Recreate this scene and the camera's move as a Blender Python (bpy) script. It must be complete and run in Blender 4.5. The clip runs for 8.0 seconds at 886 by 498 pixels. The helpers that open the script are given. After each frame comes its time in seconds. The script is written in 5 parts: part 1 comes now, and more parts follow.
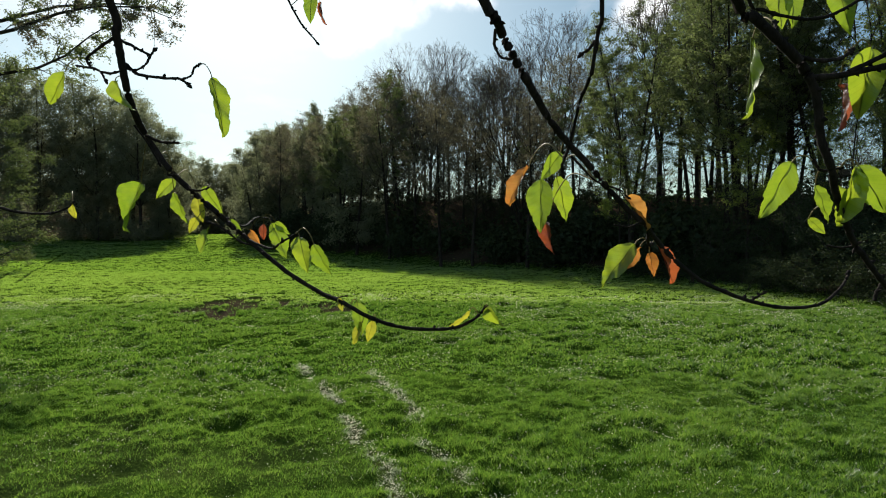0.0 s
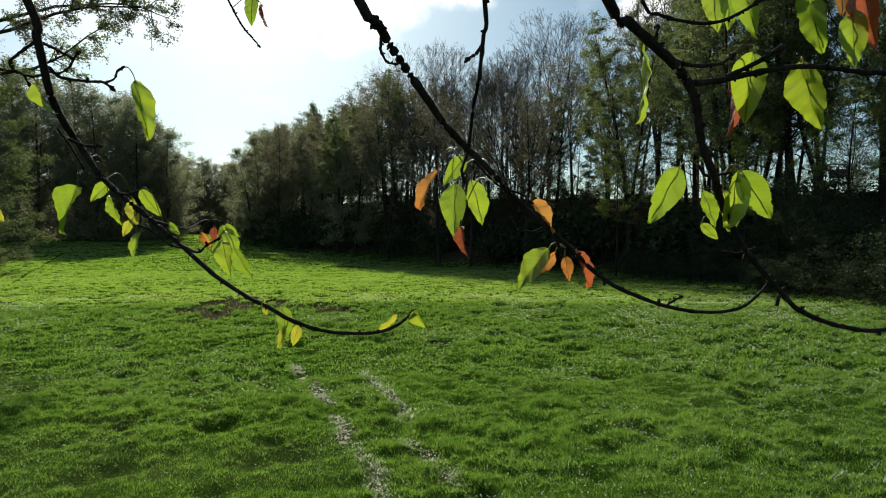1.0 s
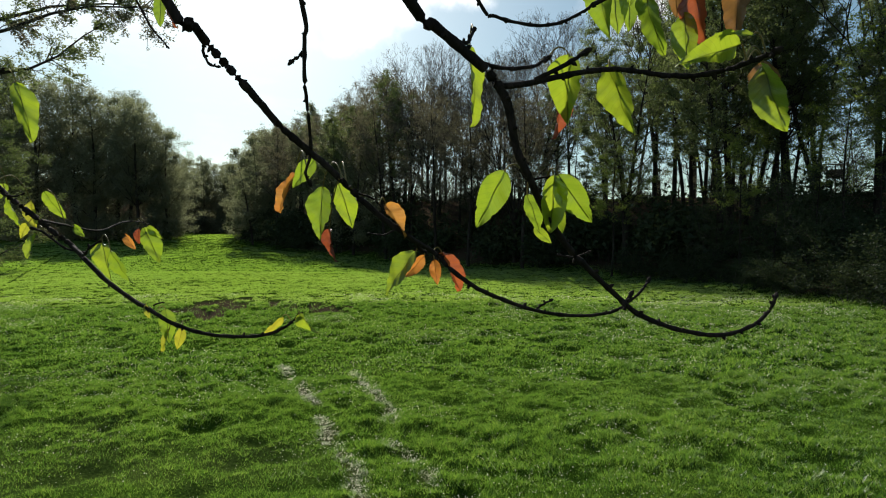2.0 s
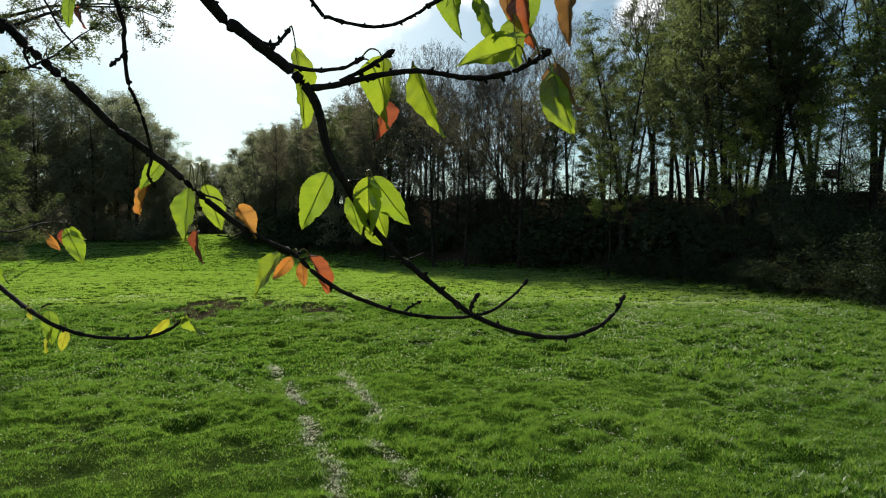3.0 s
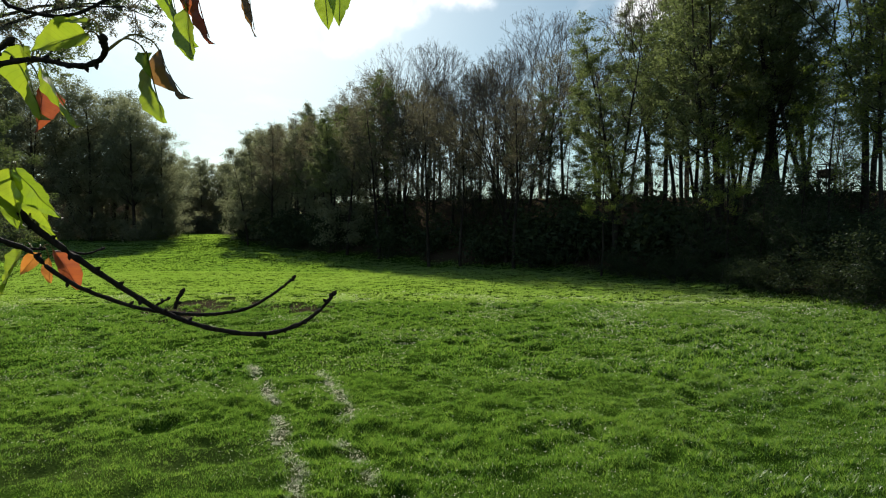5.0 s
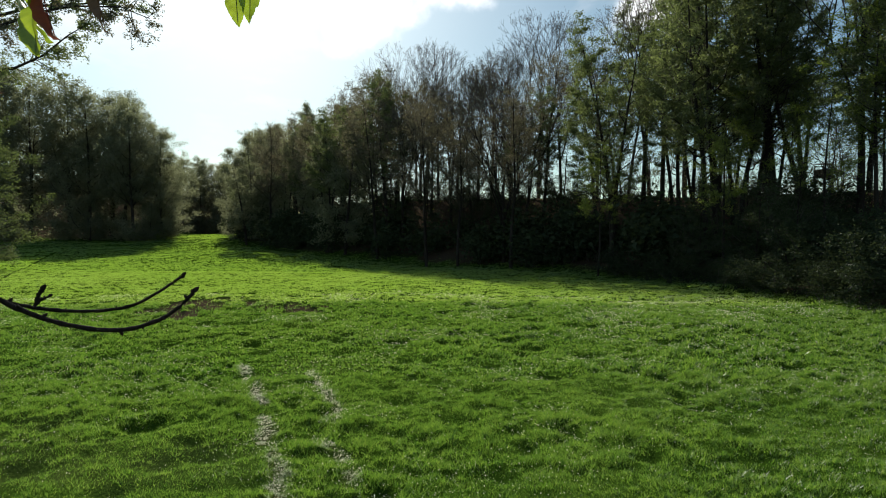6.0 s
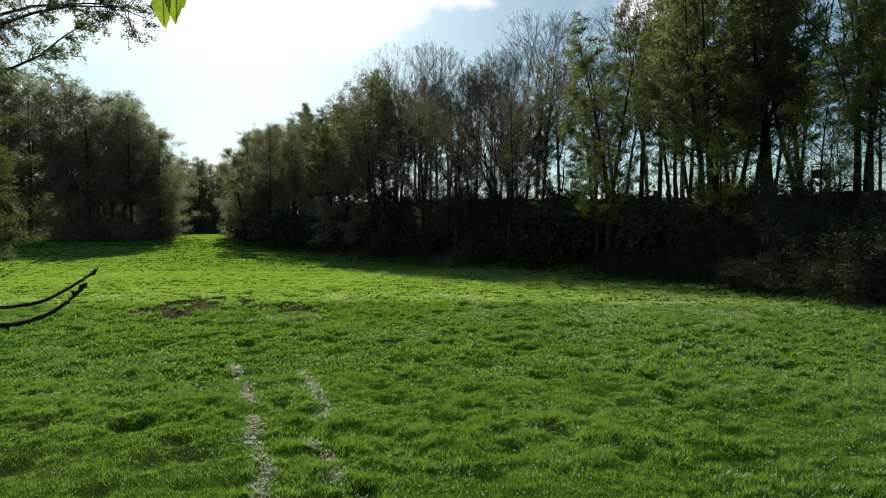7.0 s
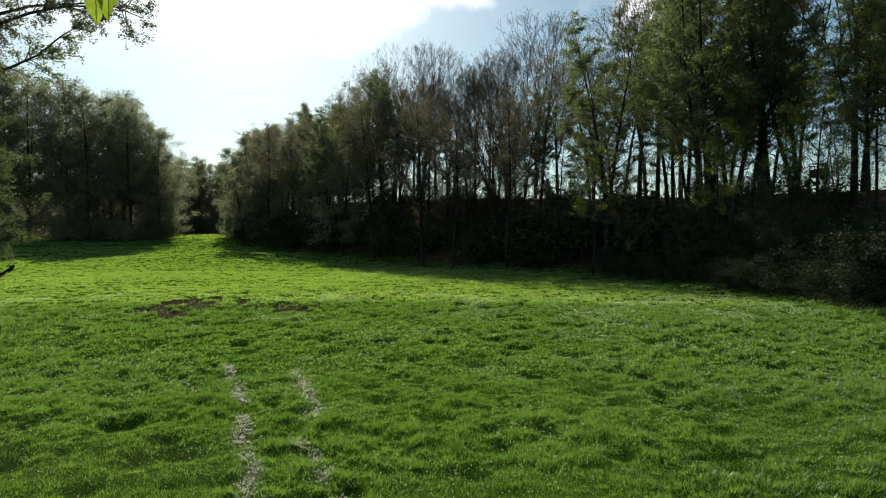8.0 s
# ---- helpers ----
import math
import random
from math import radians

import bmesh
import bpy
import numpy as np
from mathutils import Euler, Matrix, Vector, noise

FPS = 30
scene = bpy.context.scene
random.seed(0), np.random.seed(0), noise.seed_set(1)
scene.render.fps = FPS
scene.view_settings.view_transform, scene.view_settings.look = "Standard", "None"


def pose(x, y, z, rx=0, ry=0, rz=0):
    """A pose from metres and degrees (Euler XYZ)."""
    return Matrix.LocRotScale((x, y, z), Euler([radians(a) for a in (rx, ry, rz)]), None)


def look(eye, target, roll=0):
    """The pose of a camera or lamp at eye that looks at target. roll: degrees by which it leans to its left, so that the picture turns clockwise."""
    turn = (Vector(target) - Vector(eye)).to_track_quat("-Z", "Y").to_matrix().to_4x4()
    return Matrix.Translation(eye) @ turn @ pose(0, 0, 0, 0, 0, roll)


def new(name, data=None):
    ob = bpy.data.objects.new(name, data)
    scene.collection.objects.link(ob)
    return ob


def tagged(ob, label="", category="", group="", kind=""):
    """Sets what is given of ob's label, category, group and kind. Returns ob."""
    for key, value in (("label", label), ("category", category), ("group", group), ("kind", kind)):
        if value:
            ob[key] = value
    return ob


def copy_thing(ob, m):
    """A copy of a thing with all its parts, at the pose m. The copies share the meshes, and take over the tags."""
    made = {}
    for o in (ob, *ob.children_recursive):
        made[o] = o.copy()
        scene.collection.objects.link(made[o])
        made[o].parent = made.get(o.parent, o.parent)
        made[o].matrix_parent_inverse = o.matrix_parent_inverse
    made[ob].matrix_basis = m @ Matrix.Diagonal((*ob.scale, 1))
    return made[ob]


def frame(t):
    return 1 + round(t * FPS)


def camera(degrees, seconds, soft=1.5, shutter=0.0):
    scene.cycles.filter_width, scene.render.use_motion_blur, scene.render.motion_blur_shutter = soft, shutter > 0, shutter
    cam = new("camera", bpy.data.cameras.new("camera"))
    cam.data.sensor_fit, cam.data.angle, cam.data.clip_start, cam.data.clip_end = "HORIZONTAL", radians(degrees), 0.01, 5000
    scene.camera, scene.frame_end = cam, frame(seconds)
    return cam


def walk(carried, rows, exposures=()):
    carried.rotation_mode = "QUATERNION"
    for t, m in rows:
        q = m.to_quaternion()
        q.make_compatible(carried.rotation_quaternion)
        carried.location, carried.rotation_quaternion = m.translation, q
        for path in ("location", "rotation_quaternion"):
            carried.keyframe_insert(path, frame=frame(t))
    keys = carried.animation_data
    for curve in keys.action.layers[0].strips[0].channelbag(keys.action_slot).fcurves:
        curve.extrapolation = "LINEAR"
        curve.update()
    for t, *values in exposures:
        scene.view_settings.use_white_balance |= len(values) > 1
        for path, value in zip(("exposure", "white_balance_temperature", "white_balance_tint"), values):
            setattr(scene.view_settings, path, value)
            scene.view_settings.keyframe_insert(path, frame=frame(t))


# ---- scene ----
cam = camera(72.0, 8.0, soft=1.05)
# the camera slides to the right at a constant heading
PATH = [
    (0.0, 0.000, 0.000, 3.000),
    (0.5, 0.064, 0.002, 3.003),
    (1.0, 0.159, 0.004, 3.008),
    (1.5, 0.279, 0.009, 3.011),
    (3.0, 0.648, 0.015, 3.017),
    (3.5, 0.765, 0.025, 3.016),
    (4.0, 0.877, 0.030, 3.013),
    (4.5, 0.991, 0.034, 3.011),
    (6.0, 1.318, 0.035, 3.003),
    (6.5, 1.417, 0.020, 3.000),
    (7.0, 1.502, 0.017, 2.998),
    (7.5, 1.577, 0.009, 2.999),
    (8.0, 1.666, 0.016, 2.990),
]
walk(cam, [(t, pose(x, y, z, 90, 0, 0)) for t, x, y, z in PATH],
     exposures=[(0.0, 0.35), (8.0, 0.35)])

# ---- sky and sun ----
SUN_AZ, SUN_EL = -18.5, 31.5          # degrees, azimuth from straight ahead, to the right
world = bpy.data.worlds.new("sky")
scene.world = world
world.use_nodes = True
wn, wl = world.node_tree.nodes, world.node_tree.links
wn.clear()


def sun_vector(az, el):
    a, e = radians(az), radians(el)
    return Vector((math.sin(a) * math.cos(e), math.cos(a) * math.cos(e), math.sin(e)))


def world_sky():
    out = wn.new("ShaderNodeOutputWorld")
    bg = wn.new("ShaderNodeBackground")
    bg.inputs["Strength"].default_value = 0.066
    sky = wn.new("ShaderNodeTexSky")
    sky.sky_type = "NISHITA"
    sky.sun_disc = False
    sky.sun_elevation = radians(SUN_EL)
    sky.sun_rotation = radians(SUN_AZ)
    sky.air_density, sky.dust_density, sky.ozone_density = 1.1, 0.4, 0.3
    tc = wn.new("ShaderNodeTexCoord")
    mp = wn.new("ShaderNodeMapping")
    mp.inputs["Scale"].default_value = (1.6, 1.6, 4.5)
    wl.new(tc.outputs["Generated"], mp.inputs["Vector"])
    nz = wn.new("ShaderNodeTexNoise")
    nz.inputs["Scale"].default_value = 1.7
    nz.inputs["Detail"].default_value = 7.0
    nz.inputs["Roughness"].default_value = 0.58
    nz.inputs["Distortion"].default_value = 0.3
    wl.new(mp.outputs["Vector"], nz.inputs["Vector"])
    rp = wn.new("ShaderNodeValToRGB")
    rp.color_ramp.elements[0].position, rp.color_ramp.elements[1].position = 0.52, 0.95
    wl.new(nz.outputs["Fac"], rp.inputs["Fac"])
    mx = wn.new("ShaderNodeMix")
    mx.data_type = "RGBA"
    mx.inputs["B"].default_value = (12.5, 12.8, 13.2, 1)
    wl.new(rp.outputs["Color"], mx.inputs["Factor"])
    clear = wn.new("ShaderNodeVectorMath"); clear.operation = "MULTIPLY"
    clear.inputs[1].default_value = (0.93, 1.08, 1.03)
    wl.new(sky.outputs["Color"], clear.inputs[0])
    wl.new(clear.outputs[0], mx.inputs["A"])
    # thin haze scatters the sun forwards: the sky whitens towards it
    dt = wn.new("ShaderNodeVectorMath"); dt.operation = "DOT_PRODUCT"
    nm = wn.new("ShaderNodeVectorMath"); nm.operation = "NORMALIZE"
    wl.new(tc.outputs["Generated"], nm.inputs[0])
    wl.new(nm.outputs[0], dt.inputs[0])
    dt.inputs[1].default_value = sun_vector(SUN_AZ, SUN_EL)
    mxm = wn.new("ShaderNodeMath"); mxm.operation = "MAXIMUM"; mxm.inputs[1].default_value = 0.0
    wl.new(dt.outputs["Value"], mxm.inputs[0])
    pw = wn.new("ShaderNodeMath"); pw.operation = "POWER"; pw.inputs[1].default_value = 15.0
    wl.new(mxm.outputs[0], pw.inputs[0])
    gl = wn.new("ShaderNodeVectorMath"); gl.operation = "SCALE"
    gl.inputs[0].default_value = (5.8, 5.8, 5.75)
    wl.new(pw.outputs[0], gl.inputs["Scale"])
    ad = wn.new("ShaderNodeVectorMath"); ad.operation = "ADD"
    last = mx.outputs["Result"]
    # small white clouds beside the blue
    fine = wn.new("ShaderNodeTexNoise")
    fine.inputs["Scale"].default_value = 14.0
    fine.inputs["Detail"].default_value = 6.0
    wl.new(nm.outputs[0], fine.inputs["Vector"])
    for way, size in (((0.335, 1.0, 0.405), 0.10), ((0.035, 1.0, 0.428), 0.07), ((-0.11, 1.0, 0.375), 0.10)):
        off = wn.new("ShaderNodeVectorMath"); off.operation = "DISTANCE"
        off.inputs[1].default_value = Vector(way).normalized()
        wl.new(nm.outputs[0], off.inputs[0])
        ps = wn.new("ShaderNodeMath"); ps.operation = "MULTIPLY_ADD"; ps.inputs[1].default_value = -0.6 / size
        wl.new(off.outputs["Value"], ps.inputs[0]); wl.new(fine.outputs["Fac"], ps.inputs[2])
        cl = wn.new("ShaderNodeMapRange"); cl.inputs["From Min"].default_value = 0.08; cl.inputs["From Max"].default_value = 0.42
        cl.interpolation_type = "SMOOTHSTEP"
        wl.new(ps.outputs[0], cl.inputs["Value"])
        over = wn.new("ShaderNodeMix"); over.data_type = "RGBA"
        over.inputs["B"].default_value = (14.0, 14.2, 14.5, 1)
        wl.new(cl.outputs[0], over.inputs["Factor"]); wl.new(last, over.inputs["A"])
        last = over.outputs["Result"]
    wl.new(last, ad.inputs[0]); wl.new(gl.outputs[0], ad.inputs[1])
    wl.new(ad.outputs[0], bg.inputs["Color"])
    wl.new(bg.outputs["Background"], out.inputs["Surface"])


world_sky()
sun = new("sun", bpy.data.lights.new("sun", "SUN"))
sun.data.energy, sun.data.angle, sun.data.color = 4.3, radians(0.5), (1.0, 0.95, 0.86)
sun.matrix_world = look(sun_vector(SUN_AZ, SUN_EL) * 100, (0, 0, 0))


# ---- materials ----
def material(name):
    m = bpy.data.materials.new(name)
    m.use_nodes = True
    m.node_tree.nodes.clear()
    return m, m.node_tree.nodes, m.node_tree.links


def ramp(nodes, stops):
    r = nodes.new("ShaderNodeValToRGB")
    r.color_ramp.elements[0].position, r.color_ramp.elements[0].color = stops[0][0], (*stops[0][1], 1)
    r.color_ramp.elements[1].position, r.color_ramp.elements[1].color = stops[-1][0], (*stops[-1][1], 1)
    for p, c in stops[1:-1]:
        r.color_ramp.elements.new(p).color = (*c, 1)
    return r


def foliage(name, stops, through_stops, share=0.3, gloss=0.025, rough=0.5, patch=0.15, vary=0.45):
    """Thin leaves: some light is returned, some passes through, and the skin shines a little."""
    m, n, l = material(name)
    out = n.new("ShaderNodeOutputMaterial")
    geo = n.new("ShaderNodeNewGeometry")
    info = n.new("ShaderNodeObjectInfo")
    nz = n.new("ShaderNodeTexNoise")
    nz.inputs["Scale"].default_value = patch
    nz.inputs["Detail"].default_value = 4
    l.new(geo.outputs["Position"], nz.inputs["Vector"])
    a = n.new("ShaderNodeMath"); a.operation = "MULTIPLY_ADD"
    a.inputs[1].default_value, a.inputs[2].default_value = vary, 0.2 - vary * 0.44
    l.new(geo.outputs["Random Per Island"], a.inputs[0])
    b = n.new("ShaderNodeMath"); b.operation = "MULTIPLY_ADD"
    b.inputs[1].default_value = 0.35
    l.new(nz.outputs["Fac"], b.inputs[0]); l.new(a.outputs[0], b.inputs[2])
    c = n.new("ShaderNodeMath"); c.operation = "MULTIPLY_ADD"
    c.inputs[1].default_value = 0.25
    l.new(info.outputs["Random"], c.inputs[0]); l.new(b.outputs[0], c.inputs[2])
    r1, r2 = ramp(n, stops), ramp(n, through_stops)
    l.new(c.outputs[0], r1.inputs["Fac"]); l.new(c.outputs[0], r2.inputs["Fac"])
    d = n.new("ShaderNodeBsdfDiffuse"); t = n.new("ShaderNodeBsdfTranslucent"); g = n.new("ShaderNodeBsdfGlossy")
    g.inputs["Roughness"].default_value = rough
    l.new(r1.outputs["Color"], d.inputs["Color"]); l.new(r2.outputs["Color"], t.inputs["Color"])
    m1 = n.new("ShaderNodeMixShader"); m1.inputs[0].default_value = share
    l.new(d.outputs[0], m1.inputs[1]); l.new(t.outputs[0], m1.inputs[2])
    m2 = n.new("ShaderNodeMixShader"); m2.inputs[0].default_value = gloss
    l.new(m1.outputs[0], m2.inputs[1]); l.new(g.outputs[0], m2.inputs[2])
    l.new(m2.outputs[0], out.inputs["Surface"])
    return m


def bark(name, dark, light, scale, rough=0.85, bump=0.5):
    m, n, l = material(name)
    out = n.new("ShaderNodeOutputMaterial")
    p = n.new("ShaderNodeBsdfPrincipled")
    p.inputs["Roughness"].default_value = rough
    p.inputs["Specular IOR Level"].default_value = 0.12
    tc = n.new("ShaderNodeTexCoord")
    mp = n.new("ShaderNodeMapping"); mp.inputs["Scale"].default_value = (1, 1, 0.25)
    l.new(tc.outputs["Object"], mp.inputs["Vector"])
    n1 = n.new("ShaderNodeTexNoise"); n1.inputs["Scale"].default_value = scale; n1.inputs["Detail"].default_value = 8
    n2 = n.new("ShaderNodeTexNoise"); n2.inputs["Scale"].default_value = scale * 0.12; n2.inputs["Detail"].default_value = 3
    l.new(mp.outputs[0], n1.inputs["Vector"]); l.new(mp.outputs[0], n2.inputs["Vector"])
    mul = n.new("ShaderNodeMath"); mul.operation = "MULTIPLY"
    l.new(n1.outputs["Fac"], mul.inputs[0]); l.new(n2.outputs["Fac"], mul.inputs[1])
    r = ramp(n, [(0.12, dark), (0.42, light)])
    l.new(mul.outputs[0], r.inputs["Fac"]); l.new(r.outputs["Color"], p.inputs["Base Color"])
    bp = n.new("ShaderNodeBump"); bp.inputs["Strength"].default_value = bump; bp.inputs["Distance"].default_value = 1.0 / scale
    l.new(n1.outputs["Fac"], bp.inputs["Height"]); l.new(bp.outputs[0], p.inputs["Normal"])
    l.new(p.outputs[0], out.inputs["Surface"])
    return m


GRASS_STOPS = [(0.15, (0.011, 0.036, 0.008)), (0.5, (0.042, 0.115, 0.014)), (0.9, (0.103, 0.205, 0.042))]
GRASS_THROUGH = [(0.15, (0.045, 0.15, 0.012)), (0.5, (0.19, 0.39, 0.024)), (0.9, (0.41, 0.59, 0.085))]
GRASS = foliage("grass_blades", GRASS_STOPS, GRASS_THROUGH, share=0.5, gloss=0.04, rough=0.36, patch=0.35, vary=0.75)
# grass beyond 23 m: the glow of distant backlit sward put into brighter colours
FAR_LIT_THROUGH = [(0.15, (0.10, 0.24, 0.016)), (0.5, (0.32, 0.52, 0.045)), (0.9, (0.54, 0.69, 0.13))]
GRASS_FAR_LIT = foliage("grass_tufts", GRASS_STOPS, FAR_LIT_THROUGH, share=0.68, gloss=0.09, rough=0.5, patch=0.25, vary=0.15)
# bent wet blades, their glint painted as a whitish colour
GRASS_GLINT = foliage("bent_wet_grass", [(0.2, (0.13, 0.18, 0.09)), (0.8, (0.34, 0.36, 0.24))],
                [(0.2, (0.42, 0.50, 0.28)), (0.8, (0.85, 0.88, 0.72))], share=0.6, gloss=0.08, rough=0.34, patch=0.8)
LEAF_DARK = foliage("dark_green_foliage", [(0.2, (0.045, 0.062, 0.026)), (0.8, (0.11, 0.13, 0.05))],
                    [(0.2, (0.13, 0.18, 0.05)), (0.8, (0.31, 0.37, 0.115))], share=0.46, gloss=0.04, rough=0.5)
# sunlit sprays of the wood: the sunlight is put into brighter leaf colours
LEAF_SUNLIT = foliage("yellow_green_foliage", [(0.2, (0.05, 0.075, 0.018)), (0.8, (0.13, 0.15, 0.035))],
                     [(0.2, (0.16, 0.25, 0.03)), (0.8, (0.38, 0.48, 0.075))], share=0.5)
LEAF_MID = foliage("lime_foliage", [(0.2, (0.045, 0.062, 0.024)), (0.8, (0.105, 0.125, 0.05))],
                   [(0.2, (0.11, 0.155, 0.04)), (0.8, (0.23, 0.285, 0.08))], share=0.42)
LEAF_RUST = foliage("autumn_brown_foliage", [(0.2, (0.050, 0.050, 0.032)), (0.8, (0.105, 0.092, 0.055))],
                    [(0.2, (0.13, 0.125, 0.06)), (0.8, (0.27, 0.235, 0.125))], share=0.45, gloss=0.06, rough=0.6)
# scrub and willows: the bank's shade is put into very dark leaf colours
LEAF_SHADED = foliage("shady_scrub_foliage", [(0.2, (0.022, 0.036, 0.018)), (0.8, (0.055, 0.075, 0.038))],
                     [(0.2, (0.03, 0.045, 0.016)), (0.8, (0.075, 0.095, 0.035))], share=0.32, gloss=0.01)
# distant trees: the veil of haze is put into paler, greyer leaves
LEAF_HAZED = foliage("beech_foliage", [(0.2, (0.075, 0.082, 0.055)), (0.8, (0.14, 0.145, 0.095))],
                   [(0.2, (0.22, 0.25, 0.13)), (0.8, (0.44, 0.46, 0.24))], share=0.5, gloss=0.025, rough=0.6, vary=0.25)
BARK = bark("grey_brown_bark", (0.016, 0.013, 0.011), (0.06, 0.05, 0.042), 9)
TWIG_BARK = bark("fine_twig_bark", (0.045, 0.038, 0.034), (0.16, 0.138, 0.12), 14)
CHERRY_BARK = bark("cherry_bark", (0.010, 0.008, 0.007), (0.042, 0.030, 0.026), 160, rough=0.9, bump=0.6)


def soil_material():
    """Turf between the blades, bare brown soil where the sward is worn away, leaf litter under the wood."""
    m, n, l = material("meadow_turf")
    out = n.new("ShaderNodeOutputMaterial")
    p = n.new("ShaderNodeBsdfDiffuse")
    geo = n.new("ShaderNodeNewGeometry")
    n1 = n.new("ShaderNodeTexNoise"); n1.inputs["Scale"].default_value = 0.5; n1.inputs["Detail"].default_value = 6
    n2 = n.new("ShaderNodeTexNoise"); n2.inputs["Scale"].default_value = 28; n2.inputs["Detail"].default_value = 5
    l.new(geo.outputs["Position"], n1.inputs["Vector"]); l.new(geo.outputs["Position"], n2.inputs["Vector"])
    mul = n.new("ShaderNodeMath"); mul.operation = "MULTIPLY"
    l.new(n1.outputs["Fac"], mul.inputs[0]); l.new(n2.outputs["Fac"], mul.inputs[1])
    turf = ramp(n, [(0.12, (0.014, 0.034, 0.005)), (0.26, (0.034, 0.072, 0.008)), (0.42, (0.062, 0.105, 0.015))])
    l.new(mul.outputs[0], turf.inputs["Fac"])
    soil = ramp(n, [(0.3, (0.034, 0.026, 0.018)), (0.7, (0.095, 0.07, 0.048))])
    l.new(n2.outputs["Fac"], soil.inputs["Fac"])
    at = n.new("ShaderNodeAttribute"); at.attribute_name = "bare"
    mx = n.new("ShaderNodeMix"); mx.data_type = "RGBA"
    l.new(at.outputs["Fac"], mx.inputs["Factor"])
    l.new(turf.outputs["Color"], mx.inputs["A"]); l.new(soil.outputs["Color"], mx.inputs["B"])
    l.new(mx.outputs["Result"], p.inputs["Color"])
    bp = n.new("ShaderNodeBump"); bp.inputs["Strength"].default_value = 0.9; bp.inputs["Distance"].default_value = 0.05
    l.new(n2.outputs["Fac"], bp.inputs["Height"]); l.new(bp.outputs[0], p.inputs["Normal"])
    l.new(p.outputs[0], out.inputs["Surface"])
    return m


TURF = soil_material()


# ---- mesh helpers ----
def mesh_object(name, verts, faces, mat, parent=None, label="", smooth=False):
    """One mesh object from vertex and face arrays (faces: n x 3 or n x 4)."""
    me = bpy.data.meshes.new(name)
    verts, faces = np.asarray(verts, dtype=np.float32), np.asarray(faces, dtype=np.int32)
    k = faces.shape[1]
    me.vertices.add(len(verts)); me.vertices.foreach_set("co", verts.ravel())
    me.loops.add(faces.size); me.loops.foreach_set("vertex_index", faces.ravel())
    me.polygons.add(len(faces))
    me.polygons.foreach_set("loop_start", np.arange(0, faces.size, k, dtype=np.int32))
    me.polygons.foreach_set("use_smooth", np.full(len(faces), smooth))
    me.update(calc_edges=True)
    me.materials.append(mat)
    ob = new(name, me)
    if parent:
        ob.parent = parent
    if label:
        tagged(ob, label)
    return ob


def lattice(ix, iy, seed):
    h = (ix.astype(np.int64) * 374761393 + iy.astype(np.int64) * 668265263 + seed * 144269) & 0x7FFFFFFF
    h = ((h ^ (h >> 13)) * 1274126177) & 0x7FFFFFFF
    return ((h ^ (h >> 16)) & 0xFFFF) / 65535.0


def vnoise(x, y, seed=0):
    """Smooth value noise, 0 to 1, one cell a unit."""
    ix, iy = np.floor(x), np.floor(y)
    fx, fy = x - ix, y - iy
    fx, fy = fx * fx * (3 - 2 * fx), fy * fy * (3 - 2 * fy)
    a, b = lattice(ix, iy, seed), lattice(ix + 1, iy, seed)
    c, d = lattice(ix, iy + 1, seed), lattice(ix + 1, iy + 1, seed)
    return (a * (1 - fx) + b * fx) * (1 - fy) + (c * (1 - fx) + d * fx) * fy


def smooth01(v):
    v = np.clip(v, 0, 1)
    return v * v * (3 - 2 * v)


# ---- the lie of the land ----
FAR_Y = np.arange(-60.0, 1600.0, 1.0)
FAR_Z = np.interp(FAR_Y, [-60, 5, 9, 13.8, 17, 21, 30, 38, 60, 85, 105, 130, 180, 400, 1600],
                  [0.1, 0.25, 0.27, 0.22, 0.45, 0.75, 0.97, 1.05, 1.55, 3.0, 4.65, 6.0, 7.5, 12, 20])
FAR_Z = np.convolve(np.pad(FAR_Z, 3, mode="edge"), np.ones(7) / 7, mode="valid")
# foot of the wooded bank: x as a function of the distance ahead
EDGE_Y = [-60, 15, 21, 27, 36, 45, 54, 66, 80, 100, 130, 180, 300]
EDGE_X = [22, 16.5, 16, 15.6, 14, 9, 2, -8, -19, -33, -42, -52, -70]


def bank(x, y):
    """Metres into the wood from its foot, square to the edge."""
    slope = np.interp(y, [0, 30, 45, 130], [0.98, 0.9, 0.72, 0.72])
    return (x - np.interp(y, EDGE_Y, EDGE_X)) * slope


def far_slope(x, y):
    """0 on the meadow, 1 high on the wooded slopes that close the valley."""
    left = smooth01((y - 106) / 50.0) * smooth01((-x - 0.36 * y - 8) / 14.0)
    end = smooth01((y - 160) / 60.0) * smooth01((-x - 0.12 * y - 4) / 14.0)
    return np.maximum(left, end)


def land(x, y):
    """Height of the ground without its tussocks."""
    z = np.interp(y, FAR_Y, FAR_Z)
    s = bank(x, y)
    rise = np.interp(y, [0, 25, 54, 66, 80, 100, 200], [5.0, 5.2, 6.0, 6.5, 6.7, 6.4, 4.0])
    z = z + rise * smooth01((s + 1.0) / 15.0)
    z = z + (11.0 + 4.0 * vnoise(x / 14, y / 14, 4)) * far_slope(x, y)
    return z + 0.25 * (vnoise(x / 9, y / 9, 3) - 0.5)


PATCHES = [(-8.2, 23.0, 1.1, 2.2), (-7.6, 21.0, 0.5, 0.9), (-5.0, 22.8, 0.9, 1.1), (-3.6, 22.2, 0.8, 0.8), (-6.4, 24.6, 0.5, 0.7)]
